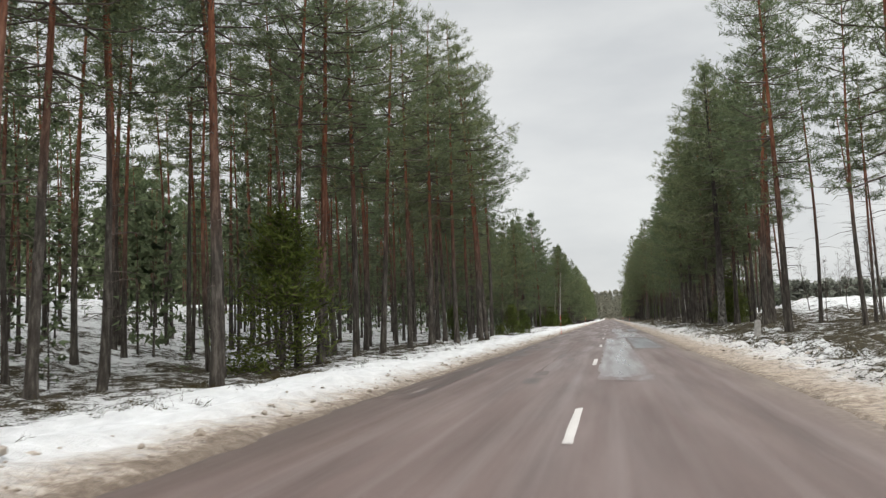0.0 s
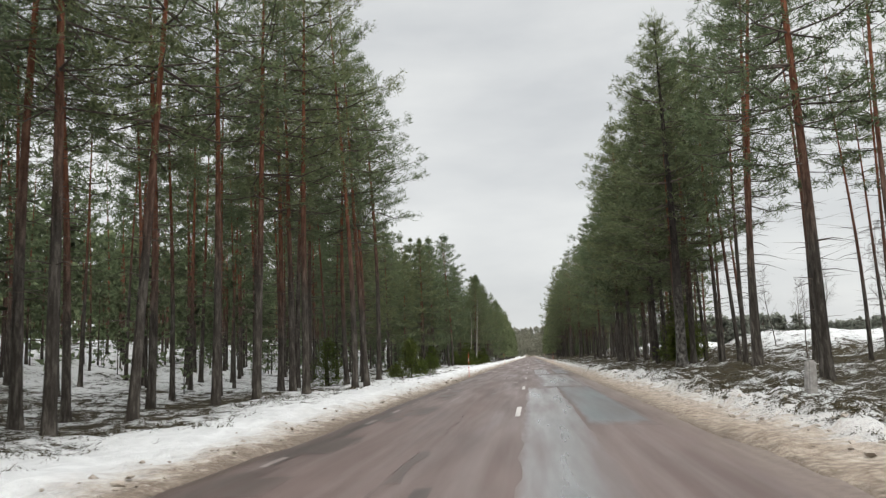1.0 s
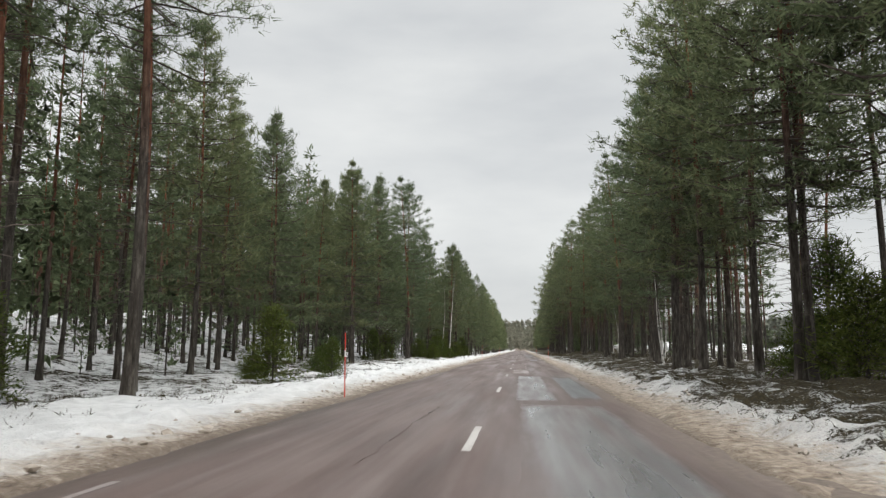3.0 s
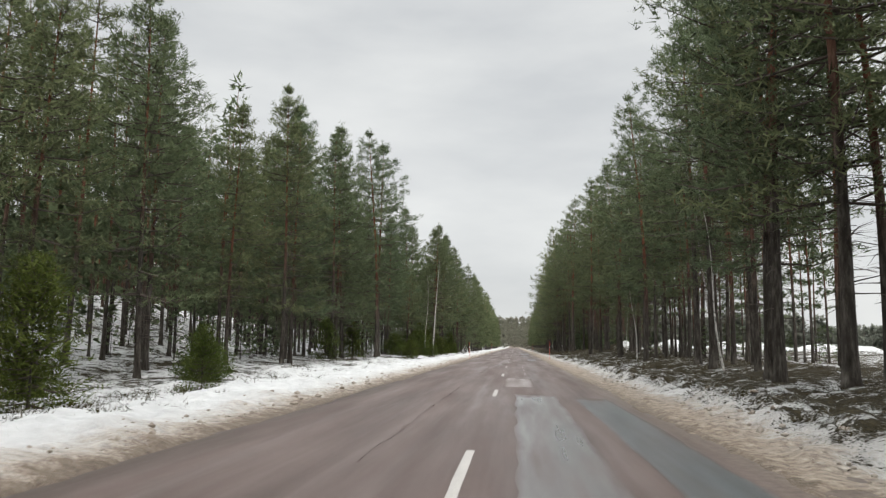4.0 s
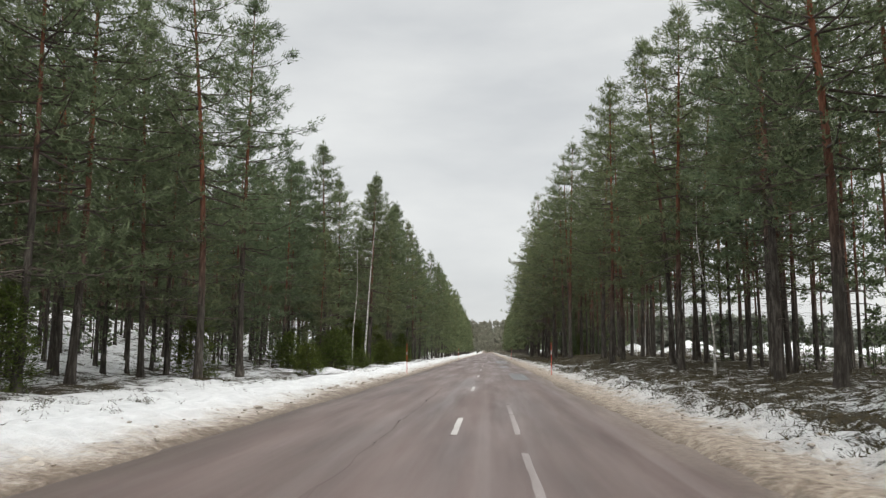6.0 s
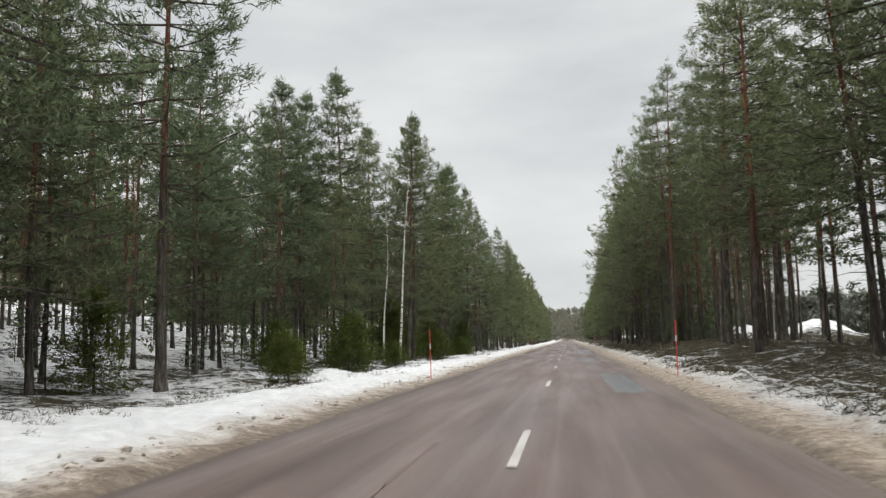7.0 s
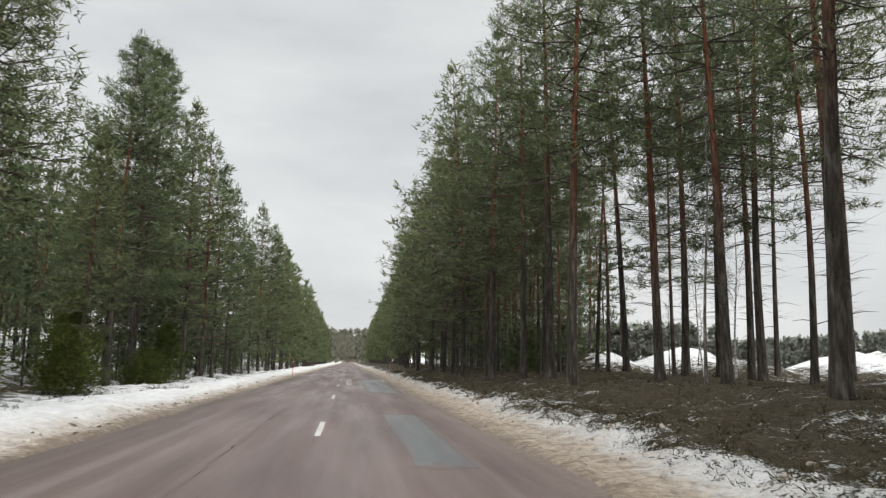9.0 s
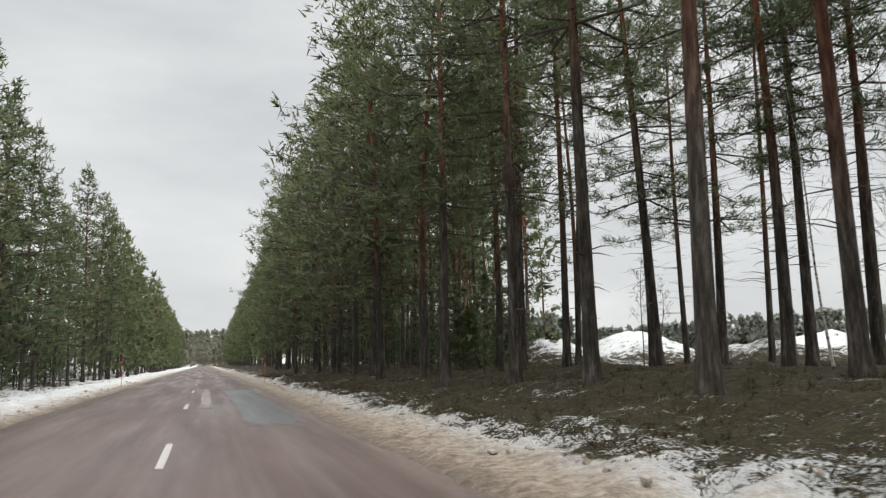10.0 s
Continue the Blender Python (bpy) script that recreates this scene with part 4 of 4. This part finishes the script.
# ---- clods of ploughed snow and ice along both banks ----
def snow_clods():
    r = np.random.default_rng(21)
    bm = bmesh.new()
    bmesh.ops.create_icosphere(bm, subdivisions=1, radius=1.0)
    ball = np.array([v.co[:] for v in bm.verts])
    tri = np.array([[v.index for v in p.verts] for p in bm.faces])
    bm.free()
    cos, tris = [], []
    for k in range(3600):
        left = r.random() < 0.45
        y = r.uniform(2, 212)
        off = abs(r.normal(0, 0.45)) + (0.15 if left else 0.25)
        x = -(3.5 + off) if left else 3.2 + off * 1.7
        size = 0.018 + 0.05 * r.random() ** 5
        c = ball * (1 + r.normal(0, 0.22, (len(ball), 1))) * size * np.array([r.uniform(0.8, 1.5), r.uniform(0.8, 1.5), r.uniform(0.5, 0.9)])
        cos.append(c + np.array([x, y, float(land(x, y)) + size * 0.15]))
        tris.append(tri + k * len(ball))
    me = raw_mesh("snow_clods", np.concatenate(cos), np.concatenate(tris), [CLOD], None, False)
    return tagged(new("snow_clods", me), "dirty lumps of ploughed snow along the road edges", "snow", kind="stuff")


snow_clods()

# ---- road surface ----
for k in range(-1, 40):
    strip("road_marking", -0.052, 0.052, 8.0 + 12 * k, 11.0 + 12 * k, PAINT, 0.005, "worn white centre line dash on asphalt", 0.012, k)
for k in range(0, 16):
    if (k * 7919) % 13 % 4:
        strip("edge_marking", -3.02, -2.92, 11.0 + 3.0 * k, 12.0 + 3.0 * k, PATCH_DULL, 0.005, "short worn white edge line dash", 0.025, k)
strip("asphalt_patch", 0.15, 1.2, 15.4, 46.0, PATCH_SHEEN, 0.004, "long damp grey repair strip in the wheel track", 0.05, 1)
strip("asphalt_patch", 1.25, 2.4, 30.0, 46.0, PATCH_BLUE, 0.004, "dark damp repair strip beside the wheel track", 0.05, 12)
strip("asphalt_patch", 0.62, 2.35, 46.2, 64.0, PATCH_SHEEN, 0.004, "wide damp bluish-grey repair patch", 0.04, 2)
strip("asphalt_patch", 0.5, 1.45, 65.0, 81.3, PATCH_SHEEN, 0.004, "damp bluish-grey repair patch", 0.04, 3)
strip("asphalt_patch", 1.85, 2.65, 66.0, 80.9, PATCH_BLUE, 0.004, "dark damp repair patch by the road edge", 0.035, 4)
strip("asphalt_patch", 0.14, 1.06, 84.6, 91.0, PATCH_PALE, 0.004, "pale rectangular repair patch", 0.02, 5)
strip("asphalt_patch", 1.5, 2.3, 126.0, 135.8, PATCH_BLUE, 0.004, "dark blue-grey repair patch", 0.06, 6)
strip("asphalt_patch", 1.25, 2.0, 148.6, 157.8, PATCH_BLUE, 0.004, "dark blue-grey repair patch", 0.06, 7)
strip("asphalt_patch", 1.25, 2.5, 169.6, 192.0, PATCH_BLUE, 0.004, "long dark blue-grey repair patch", 0.08, 8)
strip("asphalt_patch", 0.36, 0.68, 176.0, 193.0, PATCH_PALE, 0.004, "narrow pale repair strip", 0.04, 9)
strip("asphalt_patch", -1.0, -0.3, 51.0, 53.0, PATCH_DULL, 0.004, "small pale repair patch", 0.05, 10)
for y0 in (94.0, 99.0, 104.5, 107.4):
    strip("asphalt_patch", 0.87, 0.95, y0, y0 + 3.6, PATCH_PALE, 0.004, "thin pale seam in the asphalt", 0.02, int(y0))


for k, (x, y0, y1) in enumerate([(-1.2, 18.0, 27.0), (-1.12, 29.0, 33.0), (-1.16, 36.5, 47.0), (-1.05, 55.0, 63.0), (-1.1, 70.0, 86.0), (-1.0, 96.0, 118.0), (-1.1, 140.0, 158.0)]):
    strip("asphalt_crack", x - 0.008, x + 0.01, y0, y1, CRACK, 0.004, "long dark crack along the lane", 0.05, 60 + k)
# middle x, y, half width, half length
# last entry paints the shade under the undercut slush edge as a dark strip
STAINS_AND_UNDERCUT = [(-2.5, 42.6, 0.25, 0.7), (-2.5, 45.8, 0.2, 0.6), (-2.3, 35.3, 0.3, 1.3), (-2.66, 28.4, 0.26, 1.1), (-2.65, 24.7, 0.32, 0.6), (-2.55, 32.9, 0.18, 0.45),
          (-2.6, 36.1, 0.12, 0.4), (-2.3, 40.4, 0.15, 0.4), (-0.75, 23.6, 0.11, 0.55), (-1.1, 18.0, 0.13, 0.65), (-1.1, 15.9, 0.16, 0.65), (-0.94, 42.1, 0.06, 0.35),
          (-1.12, 25.8, 0.07, 1.4), (-3.0, 19.5, 0.26, 6.5), (-3.05, 31.0, 0.2, 5.0), (-3.22, 40.5, 0.08, 6.0)]
for k, (x, y, w, h) in enumerate(STAINS_AND_UNDERCUT):
    strip("asphalt_stain", x - w, x + w, y - h, y + h, STAIN_AND_SHADE, 0.004, "dark damp stain or painted slush undercut on the asphalt", 0.06, 80 + k)


# ---- snow poles and the stone marker ----
def part(name, heap, mats, parent, label=""):
    o = new(name, heap.mesh(name, mats))
    o.parent = parent
    return tagged(o, label)


def snow_pole(x, y, lean):
    root = tagged(new("snow_pole"), "thin red snow pole with white reflective bands", "snow pole", "snow poles")
    root.matrix_basis = pose(x, y, float(land(x, y)) - 0.1, lean, -lean * 0.6, 0)
    rod = Heap()
    rod.add(*tube([(0, 0, 0), (0, 0, 0.9), (0, 0, 1.63), (0, 0, 1.65)], [0.0135, 0.013, 0.0125, 0.004], 10), 0)
    part("rod", rod, [RED], root)
    for z, h in ((1.07, 0.16),):
        band = Heap()
        band.add(*tube([(0, 0, z), (0, 0, z + 0.004), (0, 0, z + h), (0, 0, z + h + 0.004)], [0.0132, 0.0155, 0.0153, 0.0128], 10), 0)
        part("band", band, [WHITE], root, "white reflective band")


for x, y, lean in [(-3.65, 132.4, 0.8), (3.5, 131.0, -0.6), (-3.6, 65.6, 0.5), (3.5, 197.0, 0.8), (-3.6, 197.5, -0.5)]:
    snow_pole(x, y, lean)

bm = bmesh.new()
bmesh.ops.create_cube(bm, size=1.0)
bmesh.ops.scale(bm, vec=(0.26, 0.2, 0.85), verts=bm.verts)
for v in bm.verts:
    if v.co.z > 0:
        v.co.x *= 0.82
        v.co.y *= 0.8
bmesh.ops.bevel(bm, geom=bm.edges[:], offset=0.035, segments=2, affect="EDGES")
me = bpy.data.meshes.new("marker_stone")
bm.to_mesh(me)
bm.free()
me.materials.append(STONE)
marker = tagged(new("marker_stone", me), "short weathered grey stone post on the verge", "marker stone")
marker.matrix_basis = pose(6.3, 34.4, float(land(6.3, 34.4)) + 0.3, 2, 3, 20)
